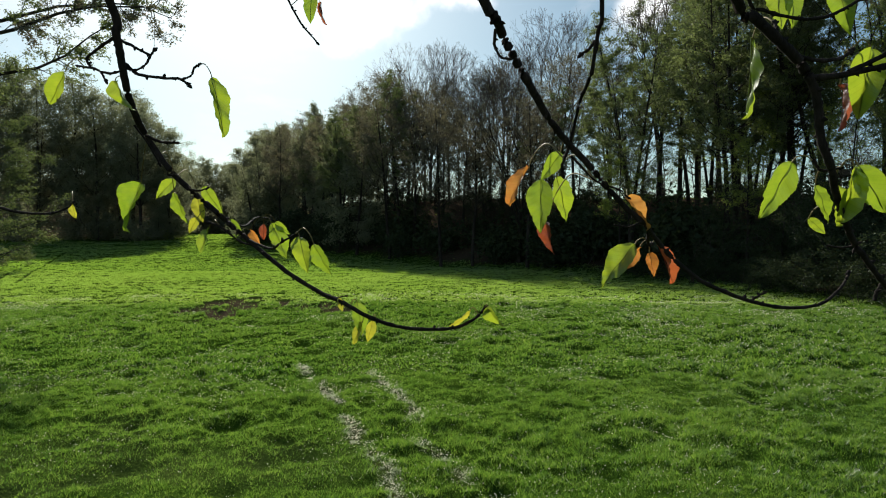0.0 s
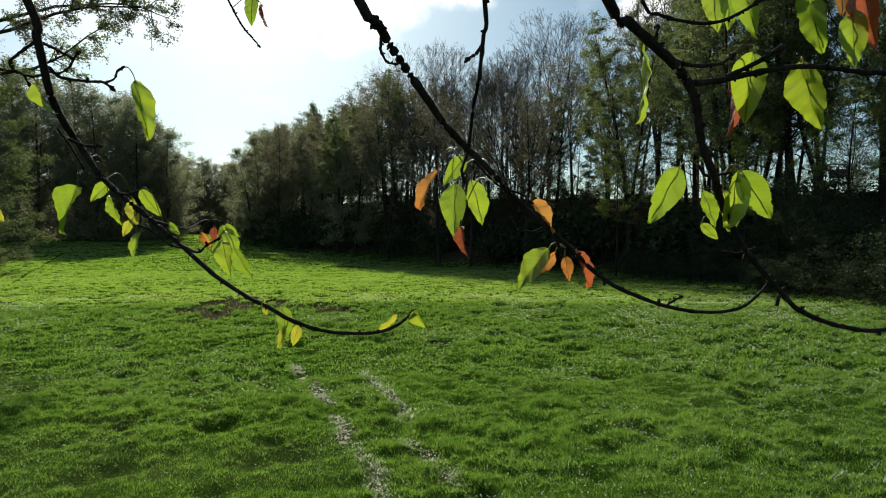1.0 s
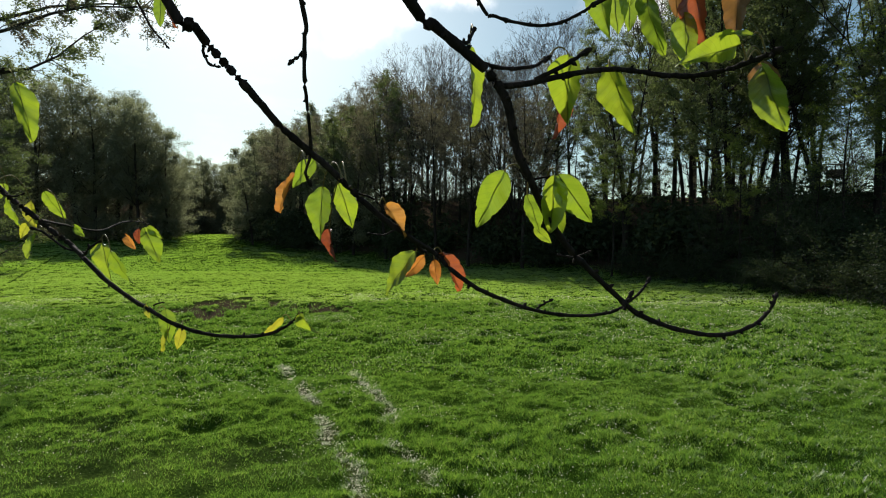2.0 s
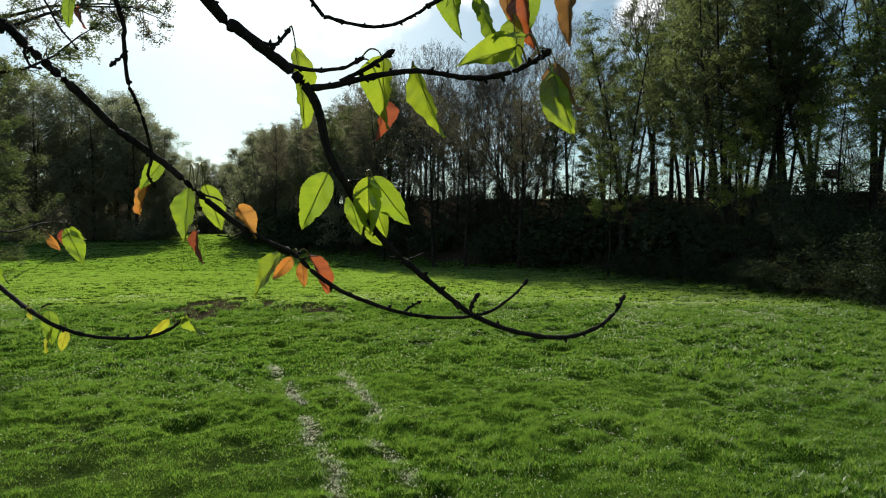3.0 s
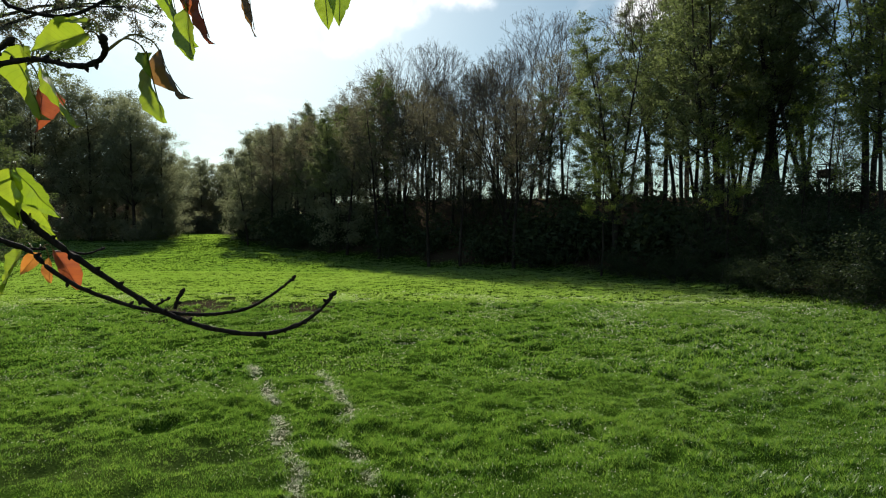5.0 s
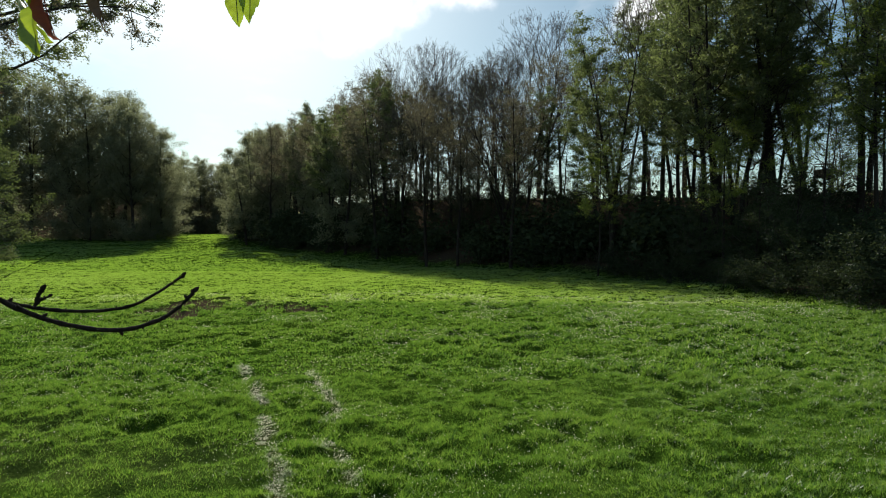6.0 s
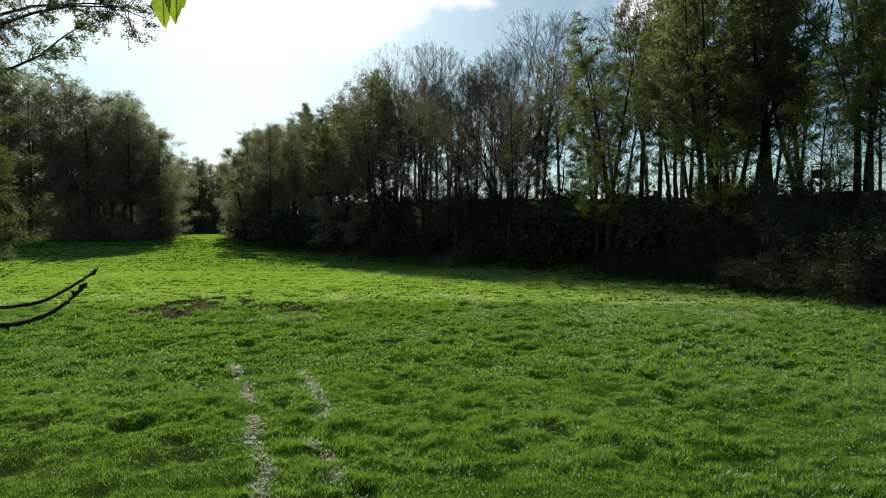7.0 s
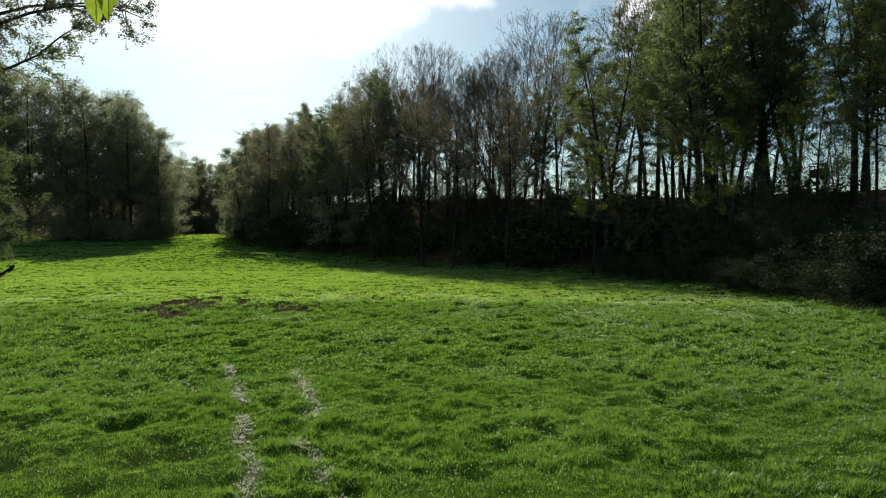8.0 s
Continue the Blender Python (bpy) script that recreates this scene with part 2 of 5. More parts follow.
# hoof and foot marks: place and radius
DENTS = [(5.68, 11.3, 0.17), (5.62, 10.8, 0.19), (5.72, 10.3, 0.15), (5.80, 9.5, 0.16), (-5.96, 16.7, 0.26), (-5.9, 16.1, 0.18), (-4.9, 9.7, 0.2), (4.1, 8.0, 0.2)]


def bare(x, y):
    """1 where the sward is worn down to the soil."""
    v = np.zeros_like(x)
    for px, py, rx, ry in PATCHES:
        d = ((x - px) / rx) ** 2 + ((y - py) / ry) ** 2
        v = np.maximum(v, 1.35 - d + 3.0 * (vnoise(x * 2.6, y * 1.9, 11) - 0.5))
    # a rutted track that climbs the far side of the meadow
    cx = np.interp(y, [36, 42, 58, 76, 84], [-26.0, -29.5, -38.5, -48.0, -50.0])
    on = (y > 36) & (y < 84)
    wheel = np.minimum(np.abs(x - cx + 0.75), np.abs(x - cx - 0.75))
    v = np.maximum(v, np.where(on, 0.40 - (wheel / 0.28) ** 2 + 1.3 * (vnoise(x * 1.3, y * 0.9, 19) - 0.5), 0))
    return smooth01(v / 0.6)


def litter(x, y):
    """1 under the trees, where no grass grows."""
    near = smooth01((bank(x, y) - 0.5 + 2.0 * (vnoise(x / 1.7, y / 1.7, 12) - 0.5)) / 1.5)
    return np.maximum(near, smooth01(far_slope(x, y) / 0.01))


# two lines of trodden grass
TRACKS = [((-3.15, 14.0), (-2.0, 11.0), (-1.58, 9.9), (-1.26, 9.0), (-1.06, 8.2), (-0.74, 7.5), (-0.32, 6.4)), ((-1.5, 13.4), (-0.75, 11.1), (-0.55, 10.2), (-0.34, 8.7), (0.02, 7.75), (0.21, 7.2), (0.62, 6.4))]


def trodden(x, y):
    v = np.zeros_like(x)
    for line, strength in zip(TRACKS, (1.0, 0.72)):
        cx = np.interp(y, [p[1] for p in line][::-1], [p[0] for p in line][::-1])
        cx = cx + 0.22 * (vnoise(y * 1.6, y * 0 + 1, 15) - 0.5)
        inside = (y < line[0][1]) & (y > line[-1][1])
        v = np.maximum(v, np.where(inside, strength * np.exp(-((x - cx) / 0.1) ** 2), 0))
    return v * smooth01((vnoise(x * 4.3, y * 3.1, 16) - 0.28) / 0.3)


def thin(x, y):
    """Sparse, browner sward on the drier side of the near meadow, 0 to 1."""
    v = smooth01((vnoise(x * 0.55, y * 0.5, 77) - 0.38) / 0.3) * (0.5 + 0.5 * vnoise(x * 2.3, y * 2.0, 78))
    return v * smooth01((1.0 - x) / 4.0) * smooth01((24 - y) / 8.0)


def tufts(x, y, cell, share, seed):
    """Scattered round tufts, 0 to 1."""
    gx, gy = np.floor(x / cell), np.floor(y / cell)
    best = np.zeros_like(x)
    for i in (-1, 0, 1):
        for j in (-1, 0, 1):
            cx, cy = gx + i, gy + j
            px = (cx + 0.1 + 0.8 * lattice(cx, cy, seed)) * cell
            py = (cy + 0.1 + 0.8 * lattice(cx, cy, seed + 1)) * cell
            size = cell * (0.24 + 0.30 * lattice(cx, cy, seed + 2))
            there = (lattice(cx, cy, seed + 3) < share) * (0.55 + 0.45 * lattice(cx, cy, seed + 4))
            best = np.maximum(best, there * np.exp(-(((x - px) / size) ** 2 + ((y - py) / size) ** 2)))
    return best


def tussocks(x, y):
    """Lumpy sward: 0 in the hollows, 1 on top of the tufts."""
    wx, wy = x + 0.22 * vnoise(x * 3, y * 3, 21), y + 0.22 * vnoise(x * 3, y * 3, 22)
    lush = 0.4 + 0.6 * smooth01((vnoise(x * 0.45, y * 0.45, 25) - 0.2) / 0.5)
    big = tufts(wx, wy * 1.15, 0.55, 0.7, 51)
    small = tufts(wx, wy * 1.1, 0.21, 0.7, 61)
    lush = lush * (1 - 0.45 * smooth01((y - 17) / 16))
    return np.clip(lush * (0.58 * big + 0.55 * small) + 0.10 * vnoise(x * 9, y * 9, 24), 0, 1)


def dents(x, y):
    """Trampled pits in the sward, 0 to 1."""
    v = 0.95 * tufts(x + 0.15 * vnoise(x * 4, y * 4, 72), y, 0.95, 0.62, 71) ** 2
    for px, py, r in DENTS:
        v = np.maximum(v, np.exp(-(((x - px) / r) ** 2 + ((y - py) / r) ** 2)))
    return v


def ground_height(x, y):
    wood = litter(x, y)
    t = tussocks(x, y) * (1 - wood)
    return land(x, y) + 0.14 * t - 0.025 * trodden(x, y) - 0.10 * bare(x, y) - 0.17 * dents(x, y) * (1 - wood) + 0.15 * wood * vnoise(x * 1.1, y * 1.1, 31)


def spread(stops):
    """Coordinates whose spacing changes evenly between (place, spacing) stops."""
    out, at = [stops[0][0]], stops[0][0]
    while at < stops[-1][0]:
        at += float(np.interp(at, [s[0] for s in stops], [s[1] for s in stops]))
        out.append(at)
    return np.array(out)


def build_ground():
    xs = spread([(-900, 150), (-120, 8), (-30, 0.8), (-10, 0.15), (11, 0.15), (30, 0.8), (120, 8), (900, 150)])
    ys = spread([(-300, 80), (-20, 6), (4, 0.4), (6, 0.12), (18, 0.12), (40, 0.4), (110, 2.5), (250, 12), (1500, 200)])
    X, Y = np.meshgrid(xs, ys)
    Z = ground_height(X, Y)
    nx, ny = len(xs), len(ys)
    i = np.arange(nx * ny).reshape(ny, nx)
    f = np.stack([i[:-1, :-1], i[:-1, 1:], i[1:, 1:], i[1:, :-1]], -1).reshape(-1, 4)
    ob = mesh_object("ground", np.stack([X, Y, Z], -1).reshape(-1, 3), f, TURF, smooth=True)
    at = ob.data.attributes.new("bare", "FLOAT", "POINT")
    at.data.foreach_set("value", np.maximum.reduce([bare(X, Y), litter(X, Y), 0.75 * trodden(X, Y), 0.28 * thin(X, Y)]).ravel().astype(np.float32))
    return tagged(ob, "lumpy green valley meadow turf with worn brown soil", "ground", kind="structure")


build_ground()


def blades(name, label, mat, rng, count, area, height, width, bend, keep, lean=0.35):
    """Grass: count tapering blades scattered over area (x slope per metre ahead, near, far), thinned by keep(x, y)."""
    near, far, half = area
    y = np.sqrt(rng.uniform(near ** 2, far ** 2, count)) if far < 70 else rng.uniform(near, far, count)
    x = rng.uniform(-1, 1, count) * (y * half + 1.5) + 0.8
    k = rng.uniform(0, 1, count) < keep(x, y)
    x, y = x[k], y[k]
    n = len(x)
    z = ground_height(x, y) - 0.01
    tuft = tussocks(x, y)
    h = height * (0.36 + 1.35 * tuft) * rng.uniform(0.6, 1.35, n) * (1 - 0.6 * np.clip(trodden(x, y), 0, 1)) * (1 - 0.7 * dents(x, y))
    w = width * rng.uniform(0.7, 1.3, n)
    az = rng.uniform(0, 2 * np.pi, n)
    tx, ty = np.cos(az), np.sin(az)
    la = rng.uniform(0, 2 * np.pi, n)
    ln = h * lean * rng.uniform(0.3, 1.6, n)
    lx, ly = np.cos(la) * ln, np.sin(la) * ln
    base = np.stack([x, y, z], -1)
    side = np.stack([tx * w / 2, ty * w / 2, 0 * x], -1)
    tip = base + np.stack([lx, ly, h], -1)
    if bend:
        mid = base + np.stack([lx * 0.3, ly * 0.3, h * 0.6], -1)
        tip = tip - np.stack([0 * x, 0 * x, 0.25 * ln], -1)
        v = np.stack([base - side, base + side, mid + side * 0.75, mid - side * 0.75, tip], 1).reshape(-1, 3)
        o = np.arange(n)[:, None] * 5
        f = np.concatenate([o + np.array([[0, 1, 2]]), o + np.array([[0, 2, 3]]), o + np.array([[3, 2, 4]])], 0)
    else:
        v = np.stack([base - side, base + side, tip], 1).reshape(-1, 3)
        f = np.arange(n * 3).reshape(-1, 3)
    ob = mesh_object(name, v, f, mat)
    return tagged(ob, label, "grass", kind="stuff")


def build_grass():
    rng = np.random.default_rng(5)
    open_sward = lambda x, y: (1 - 0.93 * bare(x, y)) * (1 - 0.97 * litter(x, y)) * (0.55 + 0.45 * tussocks(x, y)) * (1 - 0.6 * trodden(x, y)) * (1 - 0.75 * dents(x, y)) * (1 - 0.45 * thin(x, y))
    text = "lush green tussocky grass of the damp meadow"
    blades("grass", text, GRASS, rng, 620000, (5.8, 13, 0.76), 0.080, 0.0075, False, open_sward, lean=0.8)
    blades("grass", text, GRASS, rng, 540000, (12.7, 24, 0.75), 0.095, 0.021, False, open_sward, lean=0.8)
    # from here on the blades take the far copy with light in its colour
    blades("grass", text, GRASS_FAR_LIT, rng, 640000, (23.5, 48, 0.74), 0.10, 0.038, False, open_sward, lean=0.8)
    blades("grass", text, GRASS_FAR_LIT, rng, 420000, (47, 100, 0.72), 0.10, 0.13, False, open_sward, lean=0.7)
    blades("grass", text, GRASS_FAR_LIT, rng, 170000, (98, 190, 0.5), 0.12, 0.26, False, open_sward, lean=0.7)
    # trodden lines and loose patches get blades with the glint in their colour
    pressed = lambda x, y: 0.95 * trodden(x, y) * smooth01((vnoise(x * 11, y * 9, 18) - 0.3) / 0.3)
    blades("trodden_grass", "wet flattened grass along two trodden lines, paled for its glint", GRASS_GLINT, rng, 900000, (6, 14.2, 0.3), 0.075, 0.009, False, pressed, lean=1.3)
    pale = lambda x, y: smooth01((vnoise(x * 0.8, y * 0.8, 41) - 0.62) / 0.2) * (1 - litter(x, y)) * (1 - bare(x, y))
    blades("pale_grass", "dewy grass blades in loose patches, paled for their glint", GRASS_GLINT, rng, 60000, (6, 26, 0.76), 0.085, 0.0055, False, pale, lean=0.9)


build_grass()


def dew_material():
    m, n, l = material("dew_drop")
    out = n.new("ShaderNodeOutputMaterial")
    # near-white instead of clear water: the sparkle is in the colour
    t = n.new("ShaderNodeBsdfTranslucent"); t.inputs["Color"].default_value = (0.98, 0.96, 0.84, 1)
    g = n.new("ShaderNodeBsdfGlossy"); g.inputs["Roughness"].default_value = 0.2
    x = n.new("ShaderNodeMixShader"); x.inputs[0].default_value = 0.15
    l.new(t.outputs[0], x.inputs[1]); l.new(g.outputs[0], x.inputs[2])
    l.new(x.outputs[0], out.inputs["Surface"])
    return m


def build_dew():
    """Drops of water on the blade tips, whitened for their glint, thickest along the trodden lines."""
    rng = np.random.default_rng(8)
    n = 1000000
    y = np.sqrt(rng.uniform(5.8 ** 2, 27 ** 2, n))
    x = rng.uniform(-1, 1, n) * (y * 0.74 + 1.0) + 0.8
    patch = smooth01((vnoise(x * 0.7, y * 0.7, 45) - 0.48) / 0.35)
    chance = (0.005 + 0.05 * patch + 0.85 * trodden(x, y)) * (1 - litter(x, y)) * (1 - bare(x, y))
    k = rng.uniform(0, 1, n) < chance
    x, y = x[k], y[k]
    n = len(x)
    z = ground_height(x, y) + 0.10 * (0.36 + 1.35 * tussocks(x, y)) * rng.uniform(0.8, 1.35, n)
    s = (0.0028 + 0.0052 * rng.uniform(0, 1, n) ** 2.5) * (0.6 + y / 14)
    unit = np.array([(1, 1, 1), (1, -1, -1), (-1, 1, -1), (-1, -1, 1)]) * 0.7
    v = (np.stack([x, y, z], -1)[:, None, :] + unit[None] * s[:, None, None]).reshape(-1, 3)
    tri = np.array([(0, 1, 2), (0, 3, 1), (0, 2, 3), (1, 3, 2)])
    f = (np.arange(n)[:, None, None] * 4 + tri[None]).reshape(-1, 3)
    ob = mesh_object("dew", v, f, dew_material(), smooth=True)
    return tagged(ob, "dew drops on the tips of the grass, whitened for their glint", "dew", kind="stuff")


build_dew()


# ---- trees ----
class Wood:
    """Collects tubes and leaf faces of one tree."""

    def __init__(self, seed):
        self.r = random.Random(seed)
        self.v, self.f = [], []
        self.lv, self.lf = [], []

    def tube(self, pts, radii, sides):
        start = len(self.v)
        n = len(pts)
        for i, p in enumerate(pts):
            d = (pts[min(i + 1, n - 1)] - pts[max(i - 1, 0)]).normalized()
            a = d.orthogonal().normalized()
            b = d.cross(a)
            for k in range(sides):
                t = 2 * math.pi * k / sides
                self.v.append(p + (a * math.cos(t) + b * math.sin(t)) * radii[i])
        for i in range(n - 1):
            for k in range(sides):
                k2 = (k + 1) % sides
                self.f.append((start + i * sides + k, start + i * sides + k2, start + (i + 1) * sides + k2, start + (i + 1) * sides + k))

    def limb(self, p, d, length, r0, r1, steps, wander, lift, sides):
        """A wandering tapered stem; returns its points."""
        pts, d = [p.copy()], d.normalized()
        for _ in range(steps):
            d = (d + Vector((self.r.gauss(0, wander), self.r.gauss(0, wander), self.r.gauss(0, wander) + lift))).normalized()
            pts.append(pts[-1] + d * (length / steps))
        self.tube(pts, [r0 + (r1 - r0) * i / steps for i in range(steps + 1)], sides)
        return pts

    def leaf(self, p, size, hang=0.2):
        """A small leaf, broad at its base."""
        r = self.r
        a = Vector((r.gauss(0, 1), r.gauss(0, 1), r.gauss(0, 0.6) - hang)).normalized()
        b = a.cross(Vector((r.gauss(0, 1), r.gauss(0, 1), r.gauss(0, 1)))).normalized()
        s = size * r.uniform(0.6, 1.3)
        o = len(self.lv)
        self.lv += [p + b * s * 0.36, p - b * s * 0.36, p + a * s]
        self.lf.append((o, o + 1, o + 2))


def side_way(r, along, out):
    """A direction that leaves the stem at an angle."""
    q = along.orthogonal().normalized()
    q.rotate(Matrix.Rotation(r.uniform(0, 2 * math.pi), 3, along.normalized()))
    return (along.normalized() * (1 - out) + q * out).normalized()


def bend(p, c, q, steps):
    """A curve from p to q, drawn towards c."""
    return [p * (1 - t) ** 2 + c * 2 * t * (1 - t) + q * t * t for t in (i / steps for i in range(steps + 1))]


def scatter_leaves(segments, count, size, spread_out, flat, seed):
    """Small three-cornered leaves strewn along twig segments (n x 2 x 3), each twig bearing a share of its own."""
    rng = np.random.default_rng(seed)
    seg = np.asarray(segments, dtype=np.float64)
    share = rng.gamma(0.6, 1.0, len(seg)) * np.linalg.norm(seg[:, 1] - seg[:, 0], axis=1)
    pick = rng.choice(len(seg), count, p=share / share.sum())
    t = rng.uniform(0.05, 1.08, (count, 1))
    p = seg[pick, 0] * (1 - t) + seg[pick, 1] * t
    off = rng.normal(0, spread_out, (count, 3))
    off[:, 2] *= flat
    p = p + off
    way = rng.normal(0, 1, (count, 3)); way[:, 2] = way[:, 2] * 0.55 - 0.25
    way /= np.linalg.norm(way, axis=1)[:, None]
    side = np.cross(way, rng.normal(0, 1, (count, 3)))
    side /= np.linalg.norm(side, axis=1)[:, None] + 1e-9
    s = size * rng.uniform(0.55, 1.35, (count, 1))
    v = np.stack([p + side * s * 0.36, p - side * s * 0.36, p + way * s], 1).reshape(-1, 3)
    return v, np.arange(count * 3).reshape(-1, 3)


PROFILES = {
    "column": lambda u: min(1.0, 0.55 + 1.6 * u) * (1 - u) ** 0.55 + 0.05,
    "round": lambda u: max(0.0, 1 - abs(2 * u - 1) ** 2.4) ** 0.5 * (1.08 - 0.25 * u) + 0.04,
    "dome": lambda u: max(0.0, 1 - (abs(u - 0.42) / 0.60) ** 2.8) ** 0.5 + 0.03,
    "skirt": lambda u: min(1.0, 0.8 + 2.0 * u) * (1 - u ** 1.7) ** 0.62 + 0.04,
}


def build_tree(name, seed, height, low, reach, limbs, leaves, leaf_size, mat, shape="round", rise=0.14, stems=1, laterals=6, twigs=3,
               radius=0.17, spray=1.6, flat=0.6, label=""):
    """A tree at the origin: limbs that swing out from the trunk to the crown's outline, with laterals, twigs and single leaves."""
    w, fine = Wood(seed), Wood(seed + 1)
    r = fine.r = w.r
    up = Vector((0, 0, 1))
    bearing = []
    outline = PROFILES[shape]
    stout = 1.9 if shape == "dome" else 1.0
    lobes = [(r.uniform(0, 6.28), r.uniform(0, 6.28), r.uniform(1.5, 3.5)) for _ in range(3)]
    for s in range(stems):
        lean = Vector((r.gauss(0, .02), r.gauss(0, .02), 1)) if s == 0 else Vector((r.uniform(-.17, .17), r.uniform(-.17, .17), 1))
        foot = Vector((0, 0, -0.4)) if s == 0 else Vector((r.uniform(-.35, .35), r.uniform(-.35, .35), -0.4))
        h = height * (1.0 if s == 0 else r.uniform(0.72, 0.92))
        trunk = w.limb(foot, lean, h + 0.2, radius * (1.1 if s == 0 else 0.8), 0.018, 14, 0.035, 0.05, 7)
        bearing.append((trunk[-2], trunk[-1]))
        count = limbs if s == 0 else int(limbs * 0.5)
        for i in range(count):
            u = (i + r.random()) / count
            az = i * 2.4 + r.uniform(-0.5, 0.5)
            puff = 1 + 0.30 * sum(math.sin(k * u * 4 + az * round(k) + a) for a, b, k in lobes) / 2
            far = reach * outline(u) * r.uniform(0.72, 1.08) * puff
            top = (low + (1 - low) * u) * h
            at = max(low * 0.55, min(0.97, (top - rise * h * (0.35 + 0.65 * far / reach)) / h))
            k = at * 14
            p = trunk[int(k)].lerp(trunk[min(14, int(k) + 1)], k - int(k))
            out = Vector((math.cos(az), math.sin(az), 0))
            tip = Vector((p.x, p.y, 0)) + out * far + up * top
            ctrl = p + out * far * 0.55 + up * (top - p.z) * 0.28
            pts = bend(p, ctrl, tip, 6)
            for j in range(1, 6):
                pts[j] = pts[j] + Vector((r.gauss(0, 1), r.gauss(0, 1), r.gauss(0, 1))) * far * 0.03
            rad = max(0.02, radius * 0.36 * (1 - 0.7 * u) * min(1.0, 0.5 + far / reach))
            w.tube(pts, [rad + (0.008 * stout - rad) * (j / 6) ** 0.8 for j in range(7)], 4)
            bearing.append((pts[4], pts[6]))
            span = (tip - p).length
            for j in range(laterals):
                f = 0.28 + 0.7 * (j + r.random()) / laterals
                q = min(5, int(f * 6))
                root = pts[q].lerp(pts[q + 1], f * 6 - q)
                along = (pts[q + 1] - pts[q]).normalized()
                way = side_way(r, along, r.uniform(0.38, 0.6) + (0.08 if shape == "dome" else 0.0))
                way = Vector((way.x, way.y, way.z * (0.75 if shape != "dome" else 1.0) + (0.06 if shape != "dome" else 0.16))).normalized()
                n = span * (r.uniform(0.26, 0.46) if shape != "dome" else r.uniform(0.16, 0.32)) * (1.1 - 0.5 * f)
                sub = fine.limb(root, way, n, max(0.011, rad * 0.32) * stout, 0.006 * stout, 3, 0.13, 0.02 if shape != "dome" else 0.07, 3)
                bearing.append((sub[1], sub[3]))
                for _ in range(twigs):
                    q = r.choice((1, 2, 2, 3, 3))
                    tw = fine.limb(sub[q], side_way(r, sub[q] - sub[q - 1], r.uniform(0.35, 0.6)), n * r.uniform(0.28, 0.6), 0.0085 * stout, 0.005 * stout, 2, 0.16, 0.03, 3)
                    bearing.append((tw[0], tw[2]))
                    if shape == "dome":
                        for _ in range(3):
                            a = r.choice((1, 2))
                            fine.limb(tw[a], side_way(r, tw[a] - tw[a - 1], 0.42), n * r.uniform(0.2, 0.4), 0.007 * stout, 0.0045 * stout, 1, 0.14, 0.05, 3)
    tree = new(name)
    mesh_object("trunk", w.v, w.f, BARK, tree, smooth=True)
    tagged(mesh_object("branching", fine.v, fine.f, TWIG_BARK, tree), kind="stuff")
    lv, lf = scatter_leaves([(tuple(a), tuple(b)) for a, b in bearing], leaves, leaf_size, leaf_size * spray, flat, seed)
    tagged(mesh_object("crown", lv, lf, mat, tree), kind="stuff")
    return tagged(tree, label, "tree")


def build_dome_tree(name, seed, height, fork, leaders, depth, leaves, label, open_out=0.40):
    """A bare-crowned tree: leaders that fork again and again, each fork a little shorter, into a dome of fine straight twigs."""
    w, fine = Wood(seed), Wood(seed + 1)
    r = fine.r = w.r
    up = Vector((0, 0, 1))
    tips = []
    trunk = w.limb(Vector((0, 0, -0.4)), up, height * fork + 0.4, 0.24, 0.15, 6, 0.02, 0.05, 8)
    first = height * (1 - fork) * 0.2 / (1 - 0.8 ** depth) * 1.13

    def grow(p, d, length, rad, level):
        end = rad * 0.70
        wood = w if level < 4 else fine
        pts = wood.limb(p, d, length * r.uniform(0.85, 1.15), rad, end, 2, 0.06, 0.03, 5 if level < 2 else 3)
        way = (pts[-1] - pts[-2]).normalized()
        if level >= 3:
            for _ in range(2):
                q = pts[r.choice((1, 2))]
                tw = fine.limb(q, side_way(r, way, r.uniform(0.35, 0.55)), length * r.uniform(0.5, 0.9), 0.011, 0.007, 2, 0.1, 0.04, 3)
                tips.append((tw[0], tw[2]))
                fine.limb(tw[1], side_way(r, way, 0.42), length * r.uniform(0.3, 0.6), 0.009, 0.006, 1, 0.1, 0.04, 3)
        if level == depth:
            tips.append((pts[0], pts[2]))
            return
        q = way.orthogonal().normalized()
        q.rotate(Matrix.Rotation(r.uniform(0, 6.28), 3, way))
        for k in (1, -1):
            turn = (way + q * k * r.uniform(0.22, 0.46) + up * 0.05).normalized()
            grow(pts[-1], turn, length * 0.8, max(end, 0.012), level + 1)

    for k in range(leaders):
        az = 6.283 * k / leaders + r.uniform(-0.3, 0.3)
        d = Vector((math.cos(az) * open_out, math.sin(az) * open_out, 1)) if k else Vector((0, 0, 1))
        grow(trunk[6 - k % 3], d.normalized(), first, 0.11, 0)
    squeeze = height / max(p.z for p in fine.v)
    tree = new(name)
    mesh_object("trunk", np.array(w.v) * squeeze, w.f, BARK, tree, smooth=True)
    tagged(mesh_object("branching", np.array(fine.v) * squeeze, fine.f, TWIG_BARK, tree), kind="stuff")
    lv, lf = scatter_leaves([(tuple(a * squeeze), tuple(b * squeeze)) for a, b in tips], leaves, 0.11, 0.15, 1.0, seed)
    tagged(mesh_object("crown", lv, lf, LEAF_RUST, tree), kind="stuff")
    return tagged(tree, label, "tree")


